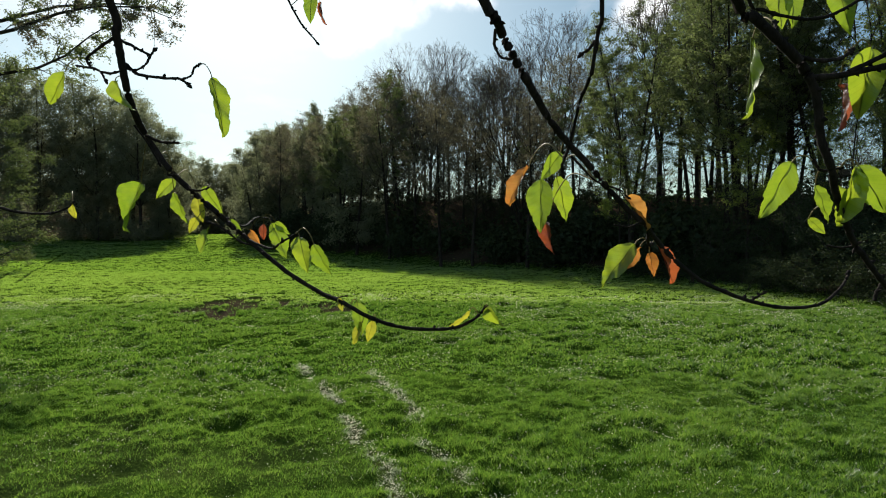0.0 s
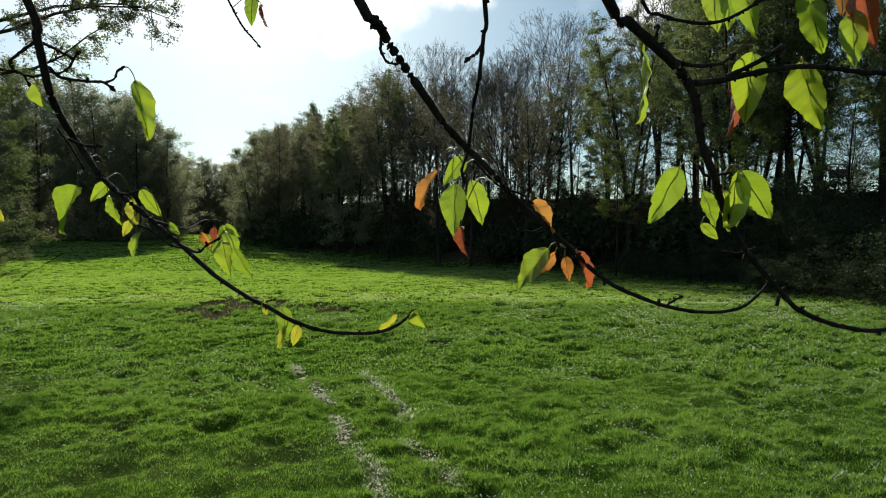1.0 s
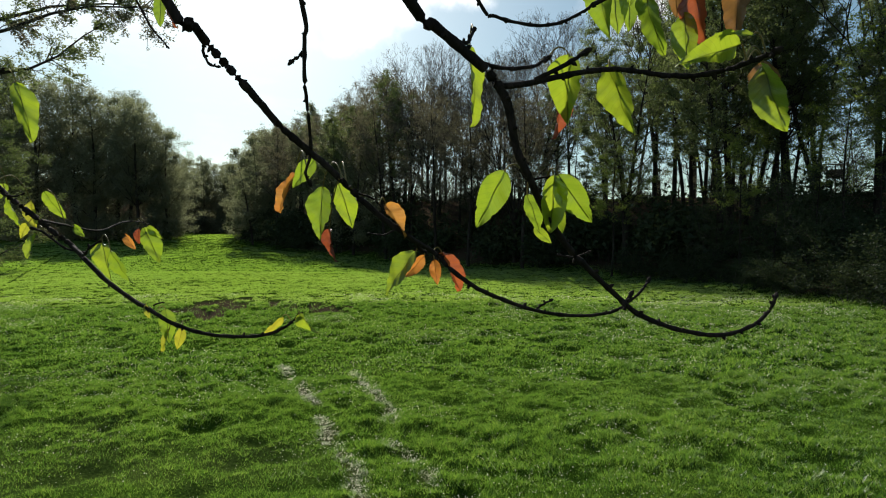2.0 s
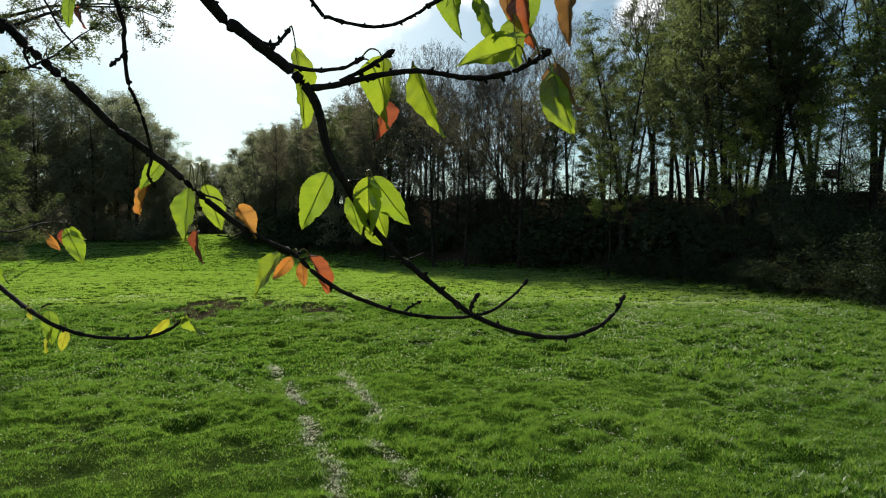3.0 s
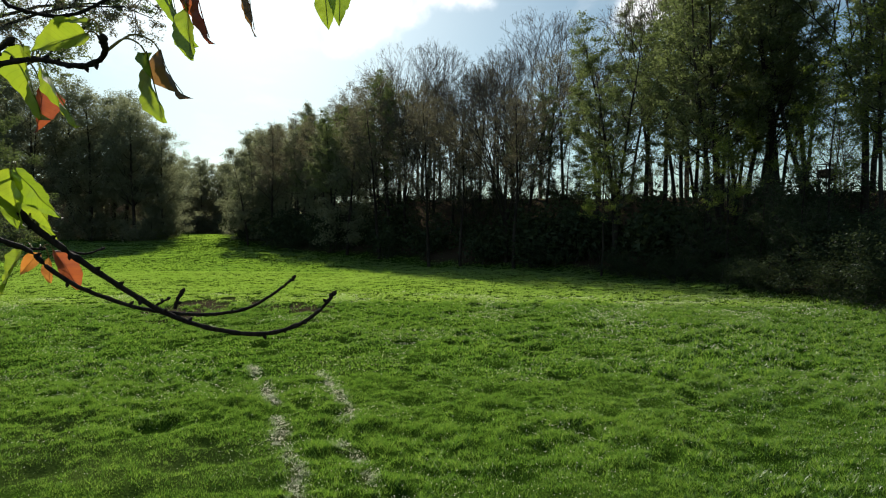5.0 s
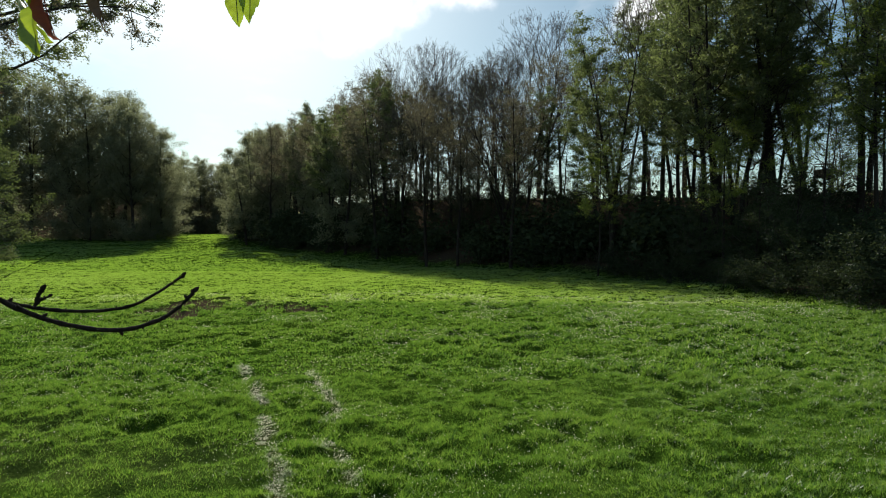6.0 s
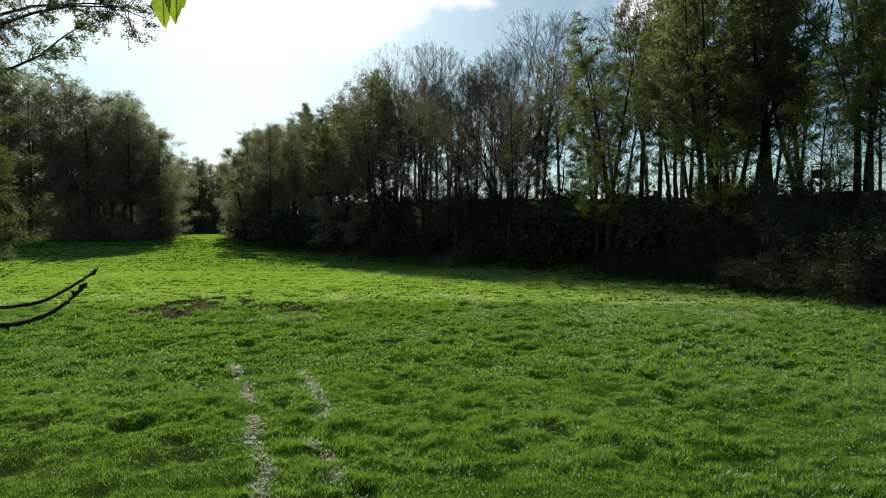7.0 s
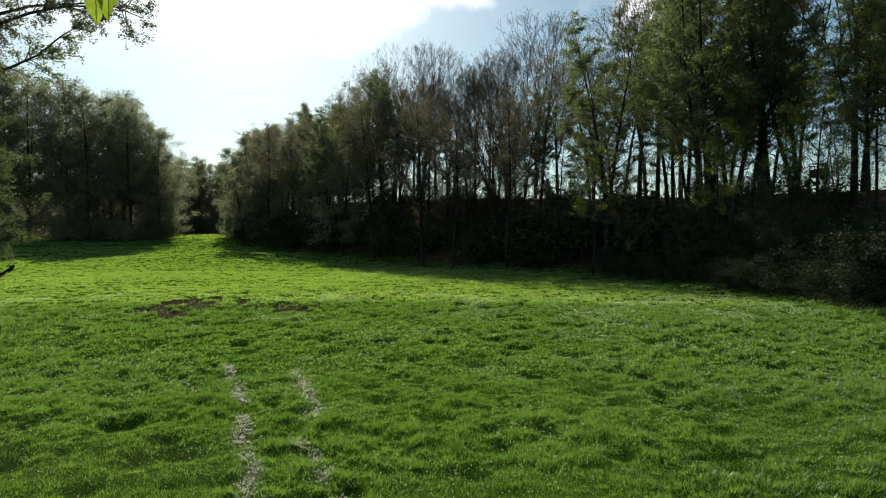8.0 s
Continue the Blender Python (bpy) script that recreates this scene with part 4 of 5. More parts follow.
# ---- the cherry tree whose boughs hang into view ----
def cherry_leaf_material(name, stops, through_stops):
    m, n, l = material(name)
    out = n.new("ShaderNodeOutputMaterial")
    tc = n.new("ShaderNodeTexCoord")
    info = n.new("ShaderNodeObjectInfo")
    # veins run out from the midrib towards the tip
    sep = n.new("ShaderNodeSeparateXYZ")
    l.new(tc.outputs["Object"], sep.inputs[0])
    ab = n.new("ShaderNodeMath"); ab.operation = "ABSOLUTE"
    l.new(sep.outputs["X"], ab.inputs[0])
    ve = n.new("ShaderNodeMath"); ve.operation = "MULTIPLY_ADD"; ve.inputs[1].default_value = -0.8
    l.new(ab.outputs[0], ve.inputs[0]); l.new(sep.outputs["Y"], ve.inputs[2])
    fr = n.new("ShaderNodeMath"); fr.operation = "MULTIPLY"; fr.inputs[1].default_value = 11.0
    l.new(ve.outputs[0], fr.inputs[0])
    pp = n.new("ShaderNodeMath"); pp.operation = "PINGPONG"; pp.inputs[1].default_value = 0.5
    l.new(fr.outputs[0], pp.inputs[0])
    vein = n.new("ShaderNodeMapRange"); vein.inputs["From Min"].default_value = 0.0; vein.inputs["From Max"].default_value = 0.09
    vein.inputs["To Min"].default_value = 0.86; vein.inputs["To Max"].default_value = 1.0
    l.new(pp.outputs[0], vein.inputs["Value"])
    rib = n.new("ShaderNodeMapRange"); rib.inputs["From Min"].default_value = 0.004; rib.inputs["From Max"].default_value = 0.014
    rib.inputs["To Min"].default_value = 0.6; rib.inputs["To Max"].default_value = 1.0
    l.new(ab.outputs[0], rib.inputs["Value"])
    vr = n.new("ShaderNodeMath"); vr.operation = "MULTIPLY"
    l.new(vein.outputs[0], vr.inputs[0]); l.new(rib.outputs[0], vr.inputs[1])
    nz = n.new("ShaderNodeTexNoise"); nz.inputs["Scale"].default_value = 5; nz.inputs["Detail"].default_value = 6
    off = n.new("ShaderNodeVectorMath"); off.operation = "ADD"
    l.new(tc.outputs["Object"], off.inputs[0]); l.new(info.outputs["Random"], off.inputs[1])
    l.new(off.outputs[0], nz.inputs["Vector"])
    mixv = n.new("ShaderNodeMath"); mixv.operation = "MULTIPLY_ADD"; mixv.inputs[1].default_value = 0.4
    l.new(info.outputs["Random"], mixv.inputs[0])
    hf = n.new("ShaderNodeMath"); hf.operation = "MULTIPLY"; hf.inputs[1].default_value = 0.7
    l.new(nz.outputs["Fac"], hf.inputs[0]); l.new(hf.outputs[0], mixv.inputs[2])
    d = n.new("ShaderNodeBsdfDiffuse"); t = n.new("ShaderNodeBsdfTranslucent"); g = n.new("ShaderNodeBsdfGlossy")
    g.inputs["Roughness"].default_value = 0.38
    for stop, shader in ((stops, d), (through_stops, t)):
        r = ramp(n, stop)
        l.new(mixv.outputs[0], r.inputs["Fac"])
        mu = n.new("ShaderNodeVectorMath"); mu.operation = "SCALE"
        l.new(r.outputs["Color"], mu.inputs[0]); l.new(vr.outputs[0], mu.inputs["Scale"])
        l.new(mu.outputs[0], shader.inputs["Color"])
    m1 = n.new("ShaderNodeMixShader"); m1.inputs[0].default_value = 0.55
    l.new(d.outputs[0], m1.inputs[1]); l.new(t.outputs[0], m1.inputs[2])
    m2 = n.new("ShaderNodeMixShader"); m2.inputs[0].default_value = 0.06
    l.new(m1.outputs[0], m2.inputs[1]); l.new(g.outputs[0], m2.inputs[2])
    bp = n.new("ShaderNodeBump"); bp.inputs["Strength"].default_value = 0.35; bp.inputs["Distance"].default_value = 0.01
    l.new(vr.outputs[0], bp.inputs["Height"])
    for s in (d, g):
        l.new(bp.outputs[0], s.inputs["Normal"])
    l.new(m2.outputs[0], out.inputs["Surface"])
    return m


CHERRY_LEAF = [
    cherry_leaf_material("green_cherry_leaf", [(0.2, (0.05, 0.10, 0.012)), (0.9, (0.11, 0.16, 0.018))], [(0.2, (0.22, 0.36, 0.02)), (0.9, (0.44, 0.54, 0.03))]),
    cherry_leaf_material("yellow_cherry_leaf", [(0.2, (0.13, 0.15, 0.015)), (0.9, (0.22, 0.2, 0.02))], [(0.2, (0.44, 0.47, 0.03)), (0.9, (0.62, 0.57, 0.04))]),
    cherry_leaf_material("orange_cherry_leaf", [(0.2, (0.20, 0.075, 0.02)), (0.9, (0.28, 0.13, 0.03))], [(0.2, (0.58, 0.16, 0.025)), (0.9, (0.68, 0.34, 0.06))]),
    cherry_leaf_material("red_cherry_leaf", [(0.2, (0.10, 0.025, 0.015)), (0.9, (0.18, 0.05, 0.02))], [(0.2, (0.24, 0.045, 0.02)), (0.9, (0.56, 0.14, 0.035))]),
    cherry_leaf_material("brown_cherry_leaf", [(0.2, (0.07, 0.04, 0.02)), (0.9, (0.12, 0.08, 0.03))], [(0.2, (0.24, 0.11, 0.03)), (0.9, (0.34, 0.18, 0.05))]),
]
LEAF_WORDS = ["", "yellowing leaf", "orange autumn leaf", "red autumn leaf", "dark brown wilted leaf"]


def leaf_mesh(seed, mat, fold, droop, curl):
    """A toothed oval cherry leaf of length 1 along y, with midrib, veined ripples and a drawn-out tip."""
    r = random.Random(seed)
    rows, half = 34, 4
    v, f = [], []
    bite = r.uniform(0.3, 0.8)
    for i in range(rows + 1):
        u = i / rows
        wide = 0.212 * math.sin(math.pi * min(1, u ** 0.80)) ** 0.75 * (1 - 0.25 * u) * 1.22
        if u > 0.86:
            wide = min(wide, 0.012 + (1 - u) * 0.75)
        for j in range(-half, half + 1):
            k = j / half
            tooth = 0.0045 * (1 if i % 2 else -0.6) if abs(j) == half and 0 < i < rows else 0
            if abs(j) == half and abs(u - bite) < 0.03:
                tooth -= 0.02
            x = k * (wide + tooth) * (1 + 0.03 * math.sin(7 * u + seed))
            z = abs(k) * wide * fold + 0.012 * math.sin(u * 34 - abs(k) * 5) * abs(k) - droop * u * u + curl * 0.10 * k * math.sin(4 * u + seed)
            z += 0.02 * math.sin(13 * u + 3 * k + seed)
            v.append((x, u, z))
    m = 2 * half + 1
    for i in range(rows):
        for j in range(m - 1):
            a = i * m + j
            f.append((a, a + 1, a + m + 1, a + m))
    # the raised midrib
    for pts, rad in (([(0, u, -0.010 - droop * u * u) for u in (-0.02, 0.3, 0.6, 0.9)], 0.008),):
        o = len(v)
        for p in pts:
            for c, s in ((1, 0), (0, 1), (-1, 0), (0, -1)):
                v.append((p[0] + rad * c, p[1], p[2] + rad * s))
        for i in range(len(pts) - 1):
            for k in range(4):
                f.append((o + i * 4 + k, o + i * 4 + (k + 1) % 4, o + i * 4 + 4 + (k + 1) % 4, o + i * 4 + 4 + k))
    me = bpy.data.meshes.new("leaf")
    me.from_pydata(v, [], f)
    for p in me.polygons:
        p.use_smooth = True
    me.materials.append(mat)
    return me


LEAF_MESHES = [[leaf_mesh(10 * c + k, mat, fold, droop, curl) for k, (fold, droop, curl) in enumerate(
    ((0.35, 0.10, 0.5), (0.75, 0.20, 1.0), (0.55, 0.05, -0.8), (0.2, 0.15, 0.6)) if c < 2 else ((0.6, 0.2, 1.2), (0.8, 0.3, -1.5), (0.5, 0.15, 1.5), (0.7, 0.1, 0.8)))]
    for c, mat in enumerate(CHERRY_LEAF)]

CHERRY = tagged(new("cherry_tree"), "cherry tree with drooping dark boughs and sparse turning leaves", "tree")
BRANCH = {}
LINES = {}
LEAF_RNG = random.Random(77)
STALK = bark("leaf_stalk", (0.12, 0.10, 0.03), (0.28, 0.20, 0.07), 60, rough=0.5, bump=0.1)


def glide(pts, per=6):
    """A smooth line through the points."""
    p = [Vector(q) for q in pts]
    p = [p[0] * 2 - p[1]] + p + [p[-1] * 2 - p[-2]]
    out = []
    for i in range(1, len(p) - 2):
        for k in range(per):
            t = k / per
            out.append(0.5 * ((2 * p[i]) + (p[i + 1] - p[i - 1]) * t + (2 * p[i - 1] - 5 * p[i] + 4 * p[i + 1] - p[i + 2]) * t * t
                              + (3 * p[i] - p[i - 1] - 3 * p[i + 1] + p[i + 2]) * t * t * t))
    return out + [p[-2]]


def stem_object(name, r0, r1, pts, parent, buds=True, sides=8):
    """A knobbly tapered twig with buds along it."""
    w = Wood(len(bpy.data.objects))
    line = glide(pts)
    n = len(line)
    rad = []
    for i in range(n):
        k = i / (n - 1)
        fine = min(1.0, 0.0032 / (r0 + (r1 - r0) * k))
        knot = 1 + fine * (0.30 * max(0, math.sin(i * 1.7 + n)) ** 6 + w.r.uniform(-0.10, 0.13))
        rad.append((r0 + (r1 - r0) * k ** 0.8) * knot)
    line = [p + Vector((w.r.gauss(0, 1), w.r.gauss(0, 1), w.r.gauss(0, 1))) * 0.0003 * (0 < i < n - 1) for i, p in enumerate(line)]
    w.tube(line, rad, sides)
    # closing tip buds
    tip, way = line[-1], (line[-1] - line[-2]).normalized()
    w.tube([tip, tip + way * r1 * 1.2, tip + way * r1 * 3.2, tip + way * r1 * 4.4], [r1 * 1.1, r1 * 1.7, r1 * 1.2, r1 * 0.2], sides)
    for _ in range(3):
        a = side_way(w.r, way, 0.55)
        q = tip - way * r1 * w.r.uniform(0, 2.5)
        w.tube([q, q + a * r1 * 1.8, q + a * r1 * 3.2], [r1 * 0.9, r1 * 1.0, r1 * 0.15], 6)
    if buds:
        for i in range(4, n - 2, 4):
            a = side_way(w.r, line[i + 1] - line[i], 0.75)
            q = line[i] + a * rad[i] * 0.6
            s = min(rad[i], 0.0034) * w.r.uniform(0.6, 1.3)
            w.tube([q, q + a * s * 1.0, q + a * s * 2.0], [s * 0.8, s * 0.75, s * 0.12], 5)
    return mesh_object(name, w.v, w.f, CHERRY_BARK, parent, smooth=True)


def twig(branch, r0, r1, pts):
    LINES.setdefault(branch, []).extend(glide(pts)[6:])
    if branch not in BRANCH:
        BRANCH[branch] = stem_object("bough", r0, r1, pts, CHERRY)
    else:
        stem_object("twig", r0, r1, pts, BRANCH[branch])


def leaves(branch, rows):
    """Hanging leaves: base, reach to the tip across and up, how broad it shows (minus: turned to its right), colour."""
    r = LEAF_RNG
    for x, y, z, dx, dz, ratio, c in rows:
        tilt = r.uniform(-0.25, 0.25)
        long = Vector((dx, tilt * math.hypot(dx, dz), dz))
        away = Vector((0, 1, 0))
        across = long.cross(away).normalized()
        normal = across.cross(long).normalized()
        if normal.y > 0:
            across, normal = -across, -normal
        turn = math.copysign(math.acos(max(0.1, min(1, abs(ratio)))), ratio)
        across, normal = across * math.cos(turn) + normal * math.sin(turn), normal * math.cos(turn) - across * math.sin(turn)
        d = long.normalized()
        m = Matrix((across, d, across.cross(d))).transposed().to_4x4()
        s = long.length
        k = r.randrange(4)
        ob = new("leaf", LEAF_MESHES[c][k])
        ob.parent = BRANCH[branch]
        ob.matrix_basis = Matrix.Translation((x, y, z)) @ m @ Matrix.Diagonal((s, s, s, 1))
        if LEAF_WORDS[c]:
            tagged(ob, LEAF_WORDS[c])
        # the stalk arches over from the nearest twig to the leaf's base
        base = Vector((x, y, z))
        root = min(LINES[branch], key=lambda q: (q - base).length + max(0.0, base.z - q.z) * 0.6)
        gap = (root - base).length
        w = Wood(len(bpy.data.objects))
        mid = root.lerp(base, 0.45) + Vector((0, 0, 0.25 * gap + 0.004))
        low = root.lerp(base, 0.82) + Vector((0, 0, 0.16 * gap + 0.003))
        line = glide([root, mid, low, base + d * 0.02 * s], 5)
        w.tube(line, [0.0013 - 0.0004 * i / len(line) for i in range(len(line))], 5)
        mesh_object("stalk", w.v, w.f, STALK, BRANCH[branch], smooth=True)


def cherry_trunk():
    base = float(land(np.array([-1.7]), np.array([-1.4]))[0])
    w = Wood(5)
    line = glide([(-1.8, -1.5, base - 0.3), (-1.75, -1.45, base + 0.3), (-1.68, -1.4, 1.6), (-1.6, -1.25, 3.0), (-1.55, -1.12, 4.0), (-1.6, -1.0, 4.8), (-1.75, -0.9, 5.6)])
    n = len(line)
    w.tube(line, [0.16 - 0.12 * (i / n) + (0.08 * (1 - i / 5) if i < 5 else 0) for i in range(n)], 14)
    mesh_object("trunk", w.v, w.f, CHERRY_BARK, CHERRY, smooth=True)


cherry_trunk()


twig('left_branch', 0.0105, 0.0028, [(-1.550, -1.100, 3.950), (-1.350, -0.300, 4.250), (-1.000, 0.500, 4.150), (-0.750, 1.050, 3.800), (-0.668, 1.220, 3.499), (-0.665, 1.240, 3.438), (-0.664, 1.260, 3.386), (-0.663, 1.280, 3.333), (-0.673, 1.335, 3.292), (-0.669, 1.390, 3.246), (-0.619, 1.380, 3.180), (-0.570, 1.370, 3.135), (-0.532, 1.387, 3.098), (-0.486, 1.403, 3.053), (-0.453, 1.420, 3.021), (-0.391, 1.387, 2.976), (-0.331, 1.355, 2.938), (-0.262, 1.323, 2.903), (-0.214, 1.290, 2.888), (-0.159, 1.280, 2.859), (-0.100, 1.290, 2.837), (-0.041, 1.300, 2.829), (0.019, 1.310, 2.830), (0.062, 1.320, 2.845), (0.091, 1.330, 2.869)])
twig('middle_branch', 0.0078, 0.0024, [(-1.550, -1.100, 4.100), (-1.000, -0.400, 4.400), (-0.450, 0.300, 4.200), (-0.120, 0.720, 3.680), (0.050, 0.794, 3.331), (0.069, 0.819, 3.315), (0.086, 0.844, 3.289), (0.108, 0.871, 3.262), (0.135, 0.899, 3.229), (0.164, 0.926, 3.193), (0.195, 0.954, 3.166), (0.232, 0.970, 3.134), (0.265, 0.986, 3.100), (0.303, 1.003, 3.066), (0.339, 1.019, 3.039), (0.385, 1.084, 3.009), (0.422, 1.092, 2.974), (0.465, 1.101, 2.943), (0.513, 1.109, 2.922), (0.568, 1.117, 2.903), (0.631, 1.140, 2.891), (0.694, 1.160, 2.890), (0.743, 1.180, 2.900), (0.787, 1.200, 2.929), (0.811, 1.220, 2.951)])
twig('right_branch', 0.0085, 0.0024, [(-1.500, -1.150, 4.000), (-0.750, -0.500, 4.200), (-0.150, 0.200, 3.900), (0.200, 0.600, 3.520), (0.364, 0.760, 3.316), (0.391, 0.767, 3.292), (0.429, 0.775, 3.263), (0.457, 0.783, 3.241), (0.475, 0.790, 3.221), (0.487, 0.795, 3.199), (0.493, 0.800, 3.171), (0.500, 0.805, 3.141), (0.515, 0.810, 3.111), (0.533, 0.828, 3.078), (0.557, 0.845, 3.041), (0.581, 0.865, 3.013), (0.618, 0.885, 2.979), (0.656, 0.905, 2.947), (0.695, 0.925, 2.917), (0.745, 0.934, 2.896), (0.804, 0.943, 2.883), (0.848, 0.953, 2.883), (0.892, 0.962, 2.898), (0.919, 0.971, 2.920), (0.932, 0.980, 2.937)])
twig('left_branch', 0.0035, 0.002, [(-0.689, 1.280, 3.445), (-0.722, 1.280, 3.422), (-0.747, 1.280, 3.401), (-0.740, 1.280, 3.384), (-0.719, 1.280, 3.372), (-0.708, 1.280, 3.353)])
twig('left_branch', 0.0025, 0.0018, [(-0.735, 1.280, 3.380), (-0.750, 1.280, 3.382), (-0.764, 1.280, 3.384)])
twig('left_branch', 0.0028, 0.0022, [(-0.719, 1.280, 3.372), (-0.695, 1.280, 3.369), (-0.674, 1.280, 3.375)])
twig('left_branch', 0.0032, 0.002, [(-0.681, 1.280, 3.440), (-0.655, 1.280, 3.428), (-0.633, 1.280, 3.416), (-0.614, 1.280, 3.408), (-0.606, 1.280, 3.418)])
twig('left_branch', 0.0028, 0.002, [(-0.614, 1.280, 3.408), (-0.624, 1.280, 3.387), (-0.645, 1.280, 3.376), (-0.662, 1.280, 3.378)])
twig('left_branch', 0.0034, 0.0026, [(-0.667, 1.280, 3.389), (-0.639, 1.280, 3.367), (-0.586, 1.280, 3.359), (-0.553, 1.280, 3.357), (-0.535, 1.280, 3.345)])
twig('left_branch', 0.0026, 0.002, [(-0.548, 1.280, 3.356), (-0.529, 1.280, 3.364), (-0.522, 1.280, 3.381), (-0.514, 1.280, 3.386)])
twig('left_branch', 0.0034, 0.0022, [(-0.624, 1.280, 3.238), (-0.592, 1.280, 3.225), (-0.561, 1.280, 3.223)])
twig('left_branch', 0.0024, 0.0018, [(-0.648, 1.280, 3.260), (-0.619, 1.280, 3.221), (-0.595, 1.280, 3.179)])
twig('left_branch', 0.003, 0.0016, [(-0.930, 1.280, 3.087), (-0.883, 1.280, 3.076), (-0.823, 1.280, 3.075), (-0.788, 1.280, 3.087), (-0.778, 1.280, 3.097)])
twig('left_branch', 0.003, 0.0016, [(-0.578, 1.360, 3.142), (-0.592, 1.360, 3.163), (-0.610, 1.360, 3.165)])
twig('left_branch', 0.0024, 0.0016, [(-0.566, 1.360, 3.134), (-0.544, 1.360, 3.130), (-0.527, 1.360, 3.135)])
twig('left_branch', 0.0018, 0.0012, [(-0.238, 1.360, 2.888), (-0.228, 1.360, 2.893), (-0.217, 1.360, 2.895)])
twig('left_branch', 0.0034, 0.0018, [(-0.525, 1.420, 3.080), (-0.557, 1.564, 3.074), (-0.561, 1.720, 3.065), (-0.578, 1.880, 3.096), (-0.582, 2.000, 3.102), (-0.560, 2.000, 3.095)])
twig('left_branch', 0.003, 0.002, [(-0.551, 1.420, 3.063), (-0.518, 1.420, 3.051), (-0.472, 1.420, 3.017), (-0.442, 1.420, 3.009)])
twig('left_branch', 0.0032, 0.002, [(-0.453, 1.420, 3.021), (-0.380, 1.340, 3.001), (-0.340, 1.293, 3.016), (-0.311, 1.280, 3.030)])
twig('left_branch', 0.0036, 0.002, [(-0.860, 1.000, 3.920), (-0.620, 1.400, 3.980), (-0.500, 1.580, 3.850), (-0.421, 1.660, 3.678), (-0.406, 1.660, 3.648), (-0.383, 1.660, 3.609), (-0.360, 1.660, 3.583), (-0.342, 1.660, 3.561)])
leaves('left_branch', [
    (-0.756, 1.220, 3.355, -0.040, -0.063, 1.00, 0),
    (-0.673, 1.250, 3.345, 0.031, -0.063, -0.79, 0),
    (-0.485, 1.280, 3.361, 0.027, -0.120, 0.50, 0),
    (-0.767, 1.550, 3.167, -0.053, -0.115, -0.91, 0),
    (-0.659, 1.500, 3.171, -0.044, -0.047, 1.00, 0),
    (-0.662, 1.500, 3.140, 0.024, -0.083, -0.70, 0),
    (-0.617, 1.570, 3.161, 0.041, -0.070, 1.00, 0),
    (-0.603, 1.500, 3.133, 0.010, -0.065, -1.00, 1),
    (-0.595, 1.480, 3.077, -0.025, -0.040, 1.00, 1),
    (-0.556, 1.450, 3.051, -0.020, -0.059, -0.79, 0),
    (-0.558, 1.600, 3.076, 0.030, -0.030, 1.00, 0),
    (-0.821, 1.350, 3.101, 0.004, -0.033, -1.00, 1),
])
leaves('left_branch', [
    (-0.589, 2.000, 3.083, 0.000, -0.052, 1.00, 3),
    (-0.632, 2.000, 3.061, 0.028, -0.046, -1.00, 2),
    (-0.549, 1.950, 3.083, 0.054, -0.112, 0.69, 0),
    (-0.535, 1.950, 3.087, 0.043, -0.042, -0.92, 0),
    (-0.299, 1.270, 3.025, 0.018, -0.074, 1.00, 0),
    (-0.261, 1.230, 3.010, 0.031, -0.066, -0.85, 0),
    (-0.183, 1.300, 2.887, 0.016, -0.069, 0.82, 0),
    (-0.170, 1.290, 2.846, -0.024, -0.049, -0.81, 1),
    (-0.151, 1.310, 2.846, -0.010, -0.046, 0.95, 1),
    (-0.220, 1.290, 2.897, 0.007, -0.029, -1.00, 1),
    (0.059, 1.320, 2.868, -0.039, -0.044, 0.63, 1),
    (0.095, 1.320, 2.875, 0.032, -0.049, -0.73, 0),
])
leaves('left_branch', [
    (-0.357, 1.660, 3.709, -0.005, -0.092, 1.00, 0),
    (-0.332, 1.660, 3.671, 0.000, -0.057, -0.71, 3),
])
twig('middle_branch', 0.0024, 0.0014, [(0.074, 0.854, 3.308), (0.072, 0.854, 3.288), (0.080, 0.854, 3.270), (0.091, 0.854, 3.266)])
twig('middle_branch', 0.0034, 0.002, [(-0.050, 0.600, 3.780), (0.170, 0.720, 3.550), (0.215, 0.824, 3.343), (0.214, 0.844, 3.297), (0.210, 0.864, 3.248), (0.204, 0.909, 3.219), (0.199, 0.954, 3.166), (0.189, 0.964, 3.133), (0.192, 0.974, 3.119)])
twig('middle_branch', 0.0026, 0.0018, [(0.213, 0.854, 3.291), (0.205, 0.854, 3.281), (0.194, 0.854, 3.273)])
twig('middle_branch', 0.0026, 0.0018, [(0.575, 1.144, 2.900), (0.588, 1.144, 2.910), (0.602, 1.144, 2.917)])
twig('middle_branch', 0.0016, 0.001, [(0.327, 1.004, 3.046), (0.308, 1.004, 3.037), (0.285, 1.004, 3.039)])
twig('middle_branch', 0.003, 0.002, [(0.355, 1.054, 3.028), (0.366, 1.089, 3.011), (0.385, 1.124, 3.009)])
twig('middle_branch', 0.0018, 0.0012, [(0.209, 0.995, 3.152), (0.249, 0.995, 3.111), (0.285, 0.995, 3.098), (0.303, 0.995, 3.084)])
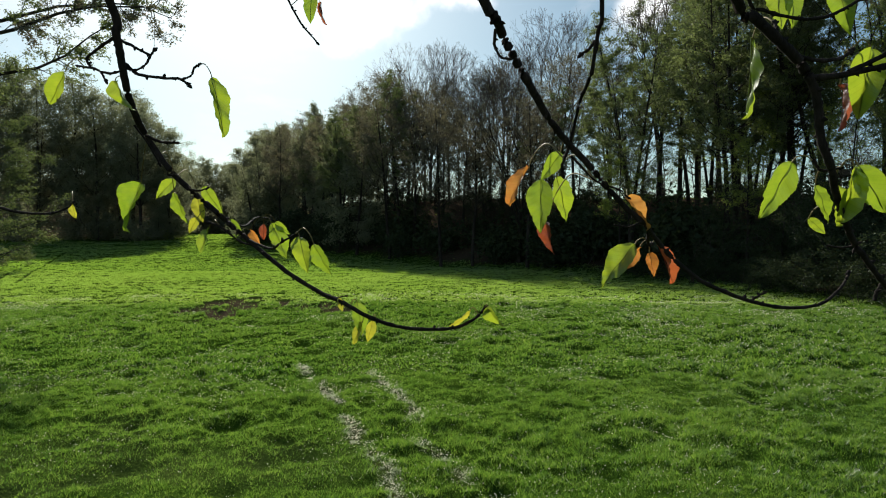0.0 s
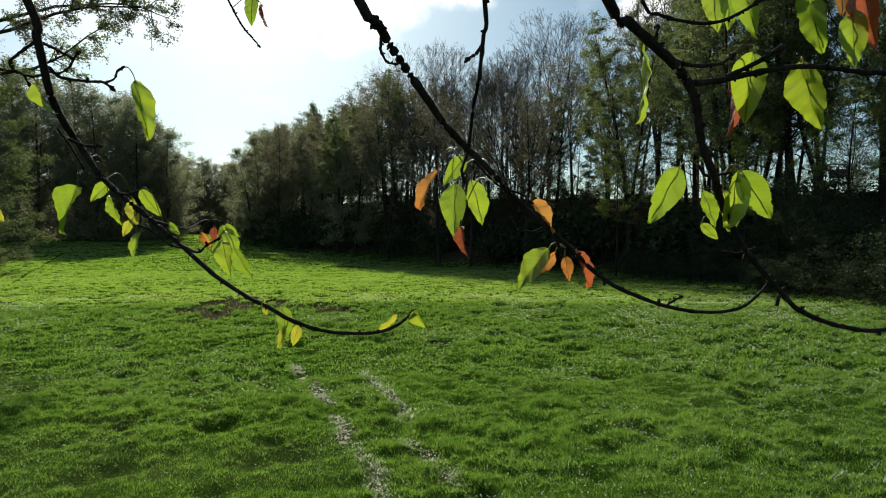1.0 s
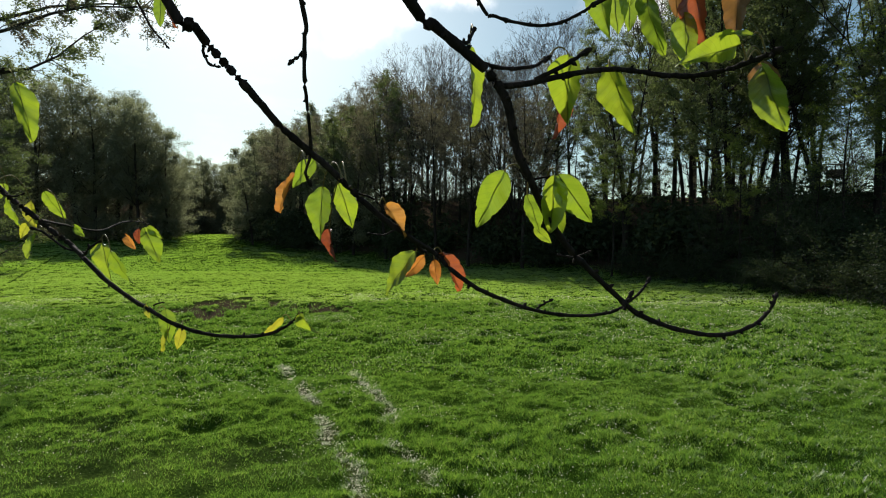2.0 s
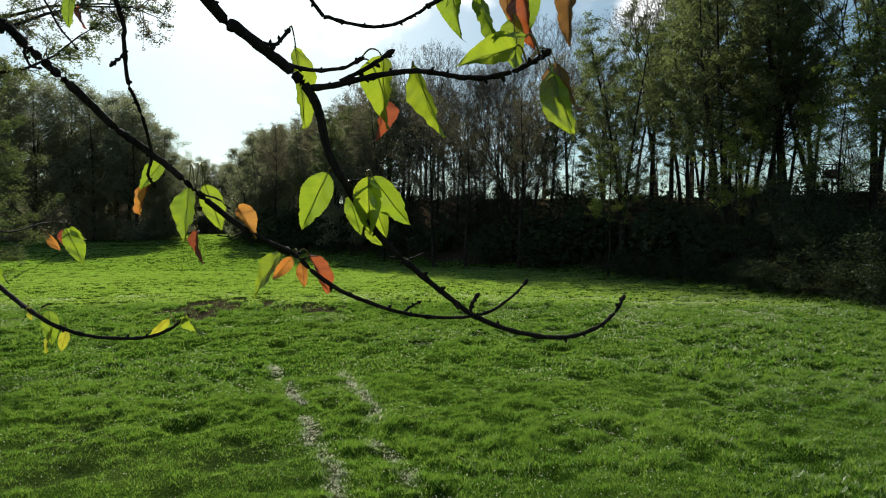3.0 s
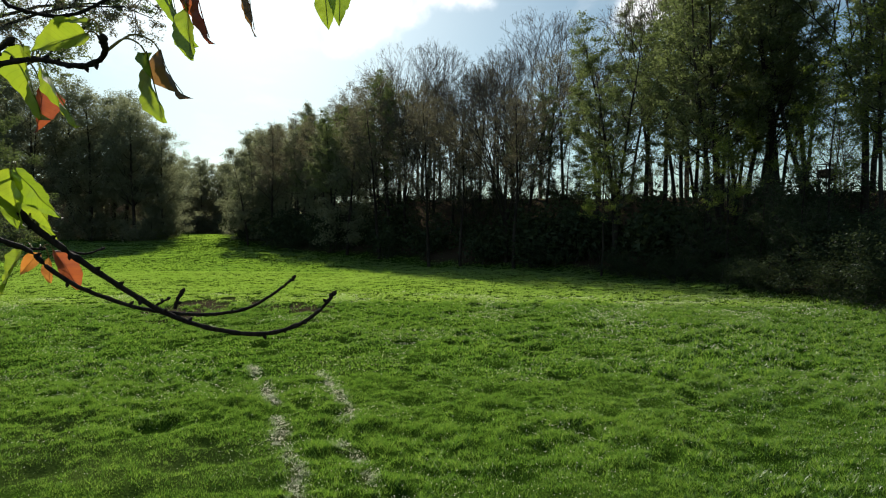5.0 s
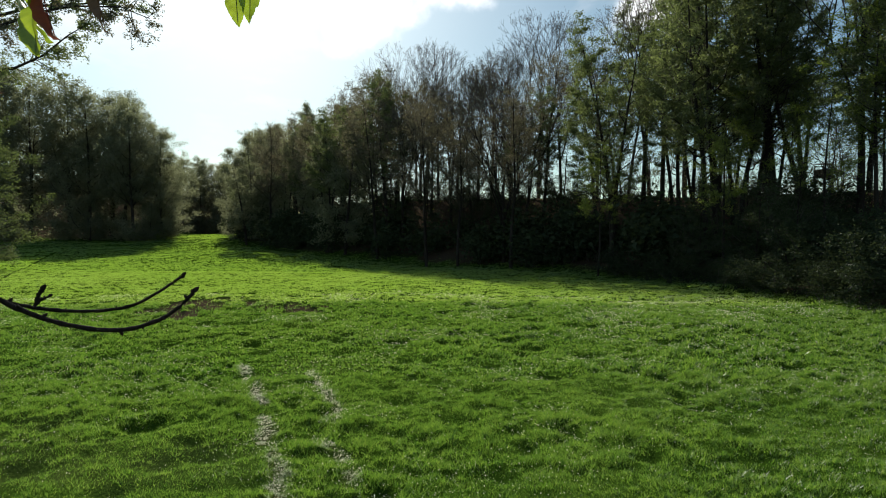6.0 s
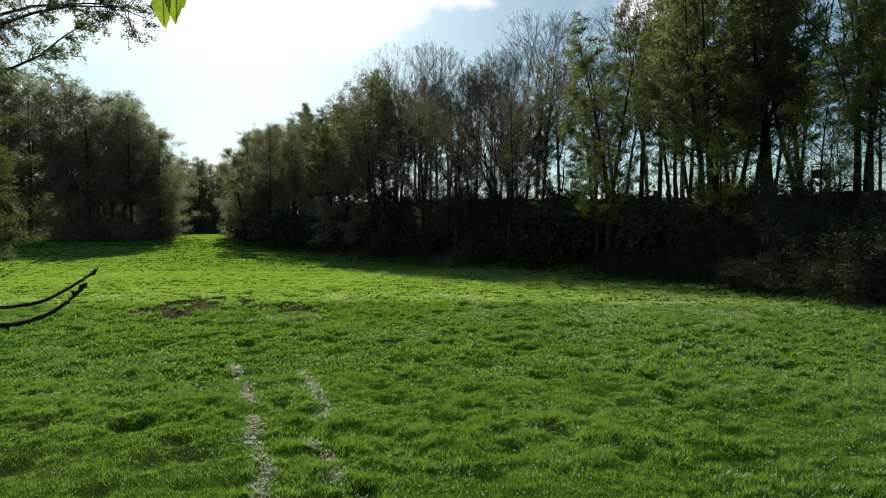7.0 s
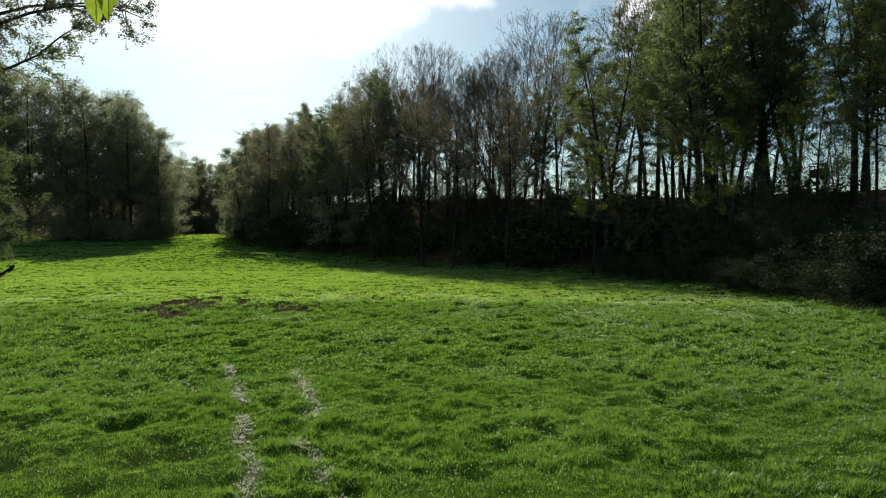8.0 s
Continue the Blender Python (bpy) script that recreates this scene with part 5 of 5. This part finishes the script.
leaves('middle_branch', [
    (0.150, 1.064, 3.144, -0.039, -0.064, -0.63, 2),
    (0.194, 1.004, 3.159, -0.033, -0.046, 1.00, 0),
    (0.182, 1.134, 3.129, -0.006, -0.098, -0.92, 0),
    (0.211, 1.134, 3.135, 0.029, -0.083, 0.88, 0),
    (0.192, 1.144, 3.051, 0.010, -0.061, -0.67, 3),
    (0.308, 1.024, 3.087, 0.037, -0.051, 0.65, 2),
    (0.354, 1.124, 3.009, -0.063, -0.078, -0.65, 0),
    (0.369, 1.144, 3.002, -0.033, -0.041, 0.96, 2),
    (0.387, 1.144, 2.993, 0.006, -0.045, -1.00, 2),
    (0.401, 1.134, 3.007, 0.040, -0.070, 0.59, 3),
])
twig('right_branch', 0.004, 0.0026, [(0.475, 0.790, 3.221), (0.516, 0.783, 3.224), (0.553, 0.777, 3.231), (0.597, 0.768, 3.236), (0.633, 0.759, 3.233), (0.662, 0.746, 3.224), (0.697, 0.728, 3.217), (0.724, 0.709, 3.218), (0.744, 0.684, 3.221), (0.756, 0.660, 3.223)])
twig('right_branch', 0.003, 0.0026, [(0.519, 0.780, 3.227), (0.554, 0.775, 3.243), (0.579, 0.770, 3.258)])
twig('right_branch', 0.003, 0.002, [(0.442, 0.780, 3.252), (0.479, 0.788, 3.244), (0.519, 0.797, 3.249), (0.539, 0.805, 3.262)])
twig('right_branch', 0.003, 0.002, [(0.419, 0.770, 3.273), (0.434, 0.793, 3.278), (0.444, 0.815, 3.302)])
twig('right_branch', 0.003, 0.0022, [(0.200, 0.650, 3.780), (0.360, 0.800, 3.520), (0.457, 0.915, 3.380), (0.481, 0.915, 3.359), (0.531, 0.915, 3.346), (0.572, 0.915, 3.348), (0.605, 0.915, 3.362), (0.626, 0.915, 3.376)])
twig('right_branch', 0.003, 0.0024, [(0.690, 0.975, 2.917), (0.693, 0.975, 2.929), (0.699, 0.975, 2.940)])
twig('right_branch', 0.0024, 0.0014, [(0.507, 0.835, 3.122), (0.518, 0.835, 3.108), (0.544, 0.835, 3.111)])
twig('right_branch', 0.0018, 0.0012, [(0.570, 0.905, 3.005), (0.595, 0.905, 3.002), (0.617, 0.905, 3.009)])
twig('right_branch', 0.003, 0.002, [(0.626, 0.915, 3.376), (0.688, 0.905, 3.400), (0.746, 0.885, 3.395), (0.842, 0.885, 3.415)])
leaves('right_branch', [
    (0.489, 0.855, 3.122, -0.039, -0.079, -1.00, 0),
    (0.550, 0.815, 3.112, -0.001, -0.078, -1.00, 0),
    (0.555, 0.815, 3.112, 0.047, -0.066, -0.91, 0),
    (0.550, 0.855, 3.090, 0.019, -0.059, -1.00, 0),
    (0.536, 0.895, 3.045, 0.023, -0.023, -0.99, 0),
    (0.519, 0.851, 3.089, 0.020, -0.051, 0.88, 0),
    (0.441, 0.870, 3.300, 0.016, -0.108, 0.55, 0),
    (0.569, 0.810, 3.268, -0.004, -0.091, -0.87, 0),
    (0.560, 0.860, 3.232, 0.014, -0.062, 0.14, 3),
    (0.611, 0.775, 3.246, 0.031, -0.090, -0.41, 0),
    (0.727, 0.680, 3.236, -0.064, -0.018, -0.99, 0),
    (0.661, 1.025, 3.452, 0.009, -0.089, -0.81, 0),
])
leaves('right_branch', [
    (0.737, 0.665, 3.243, -0.039, 0.007, -0.78, 0),
    (0.698, 0.905, 3.396, 0.029, -0.095, -0.50, 0),
    (0.748, 0.881, 3.350, 0.003, -0.079, -0.83, 0),
    (0.734, 0.885, 3.407, 0.010, -0.057, -1.00, 4),
    (0.760, 0.875, 3.379, 0.015, -0.088, -0.52, 3),
    (0.772, 0.715, 3.228, 0.020, -0.081, -0.49, 0),
    (0.781, 0.730, 3.235, 0.014, -0.058, -0.40, 4),
    (0.817, 1.505, 3.662, 0.011, -0.123, 1.00, 0),
    (0.856, 1.505, 3.662, 0.000, -0.118, 1.00, 0),
    (0.832, 0.885, 3.407, -0.010, -0.094, -0.77, 4),
    (0.658, 0.825, 3.365, -0.006, -0.028, -1.00, 0),
])
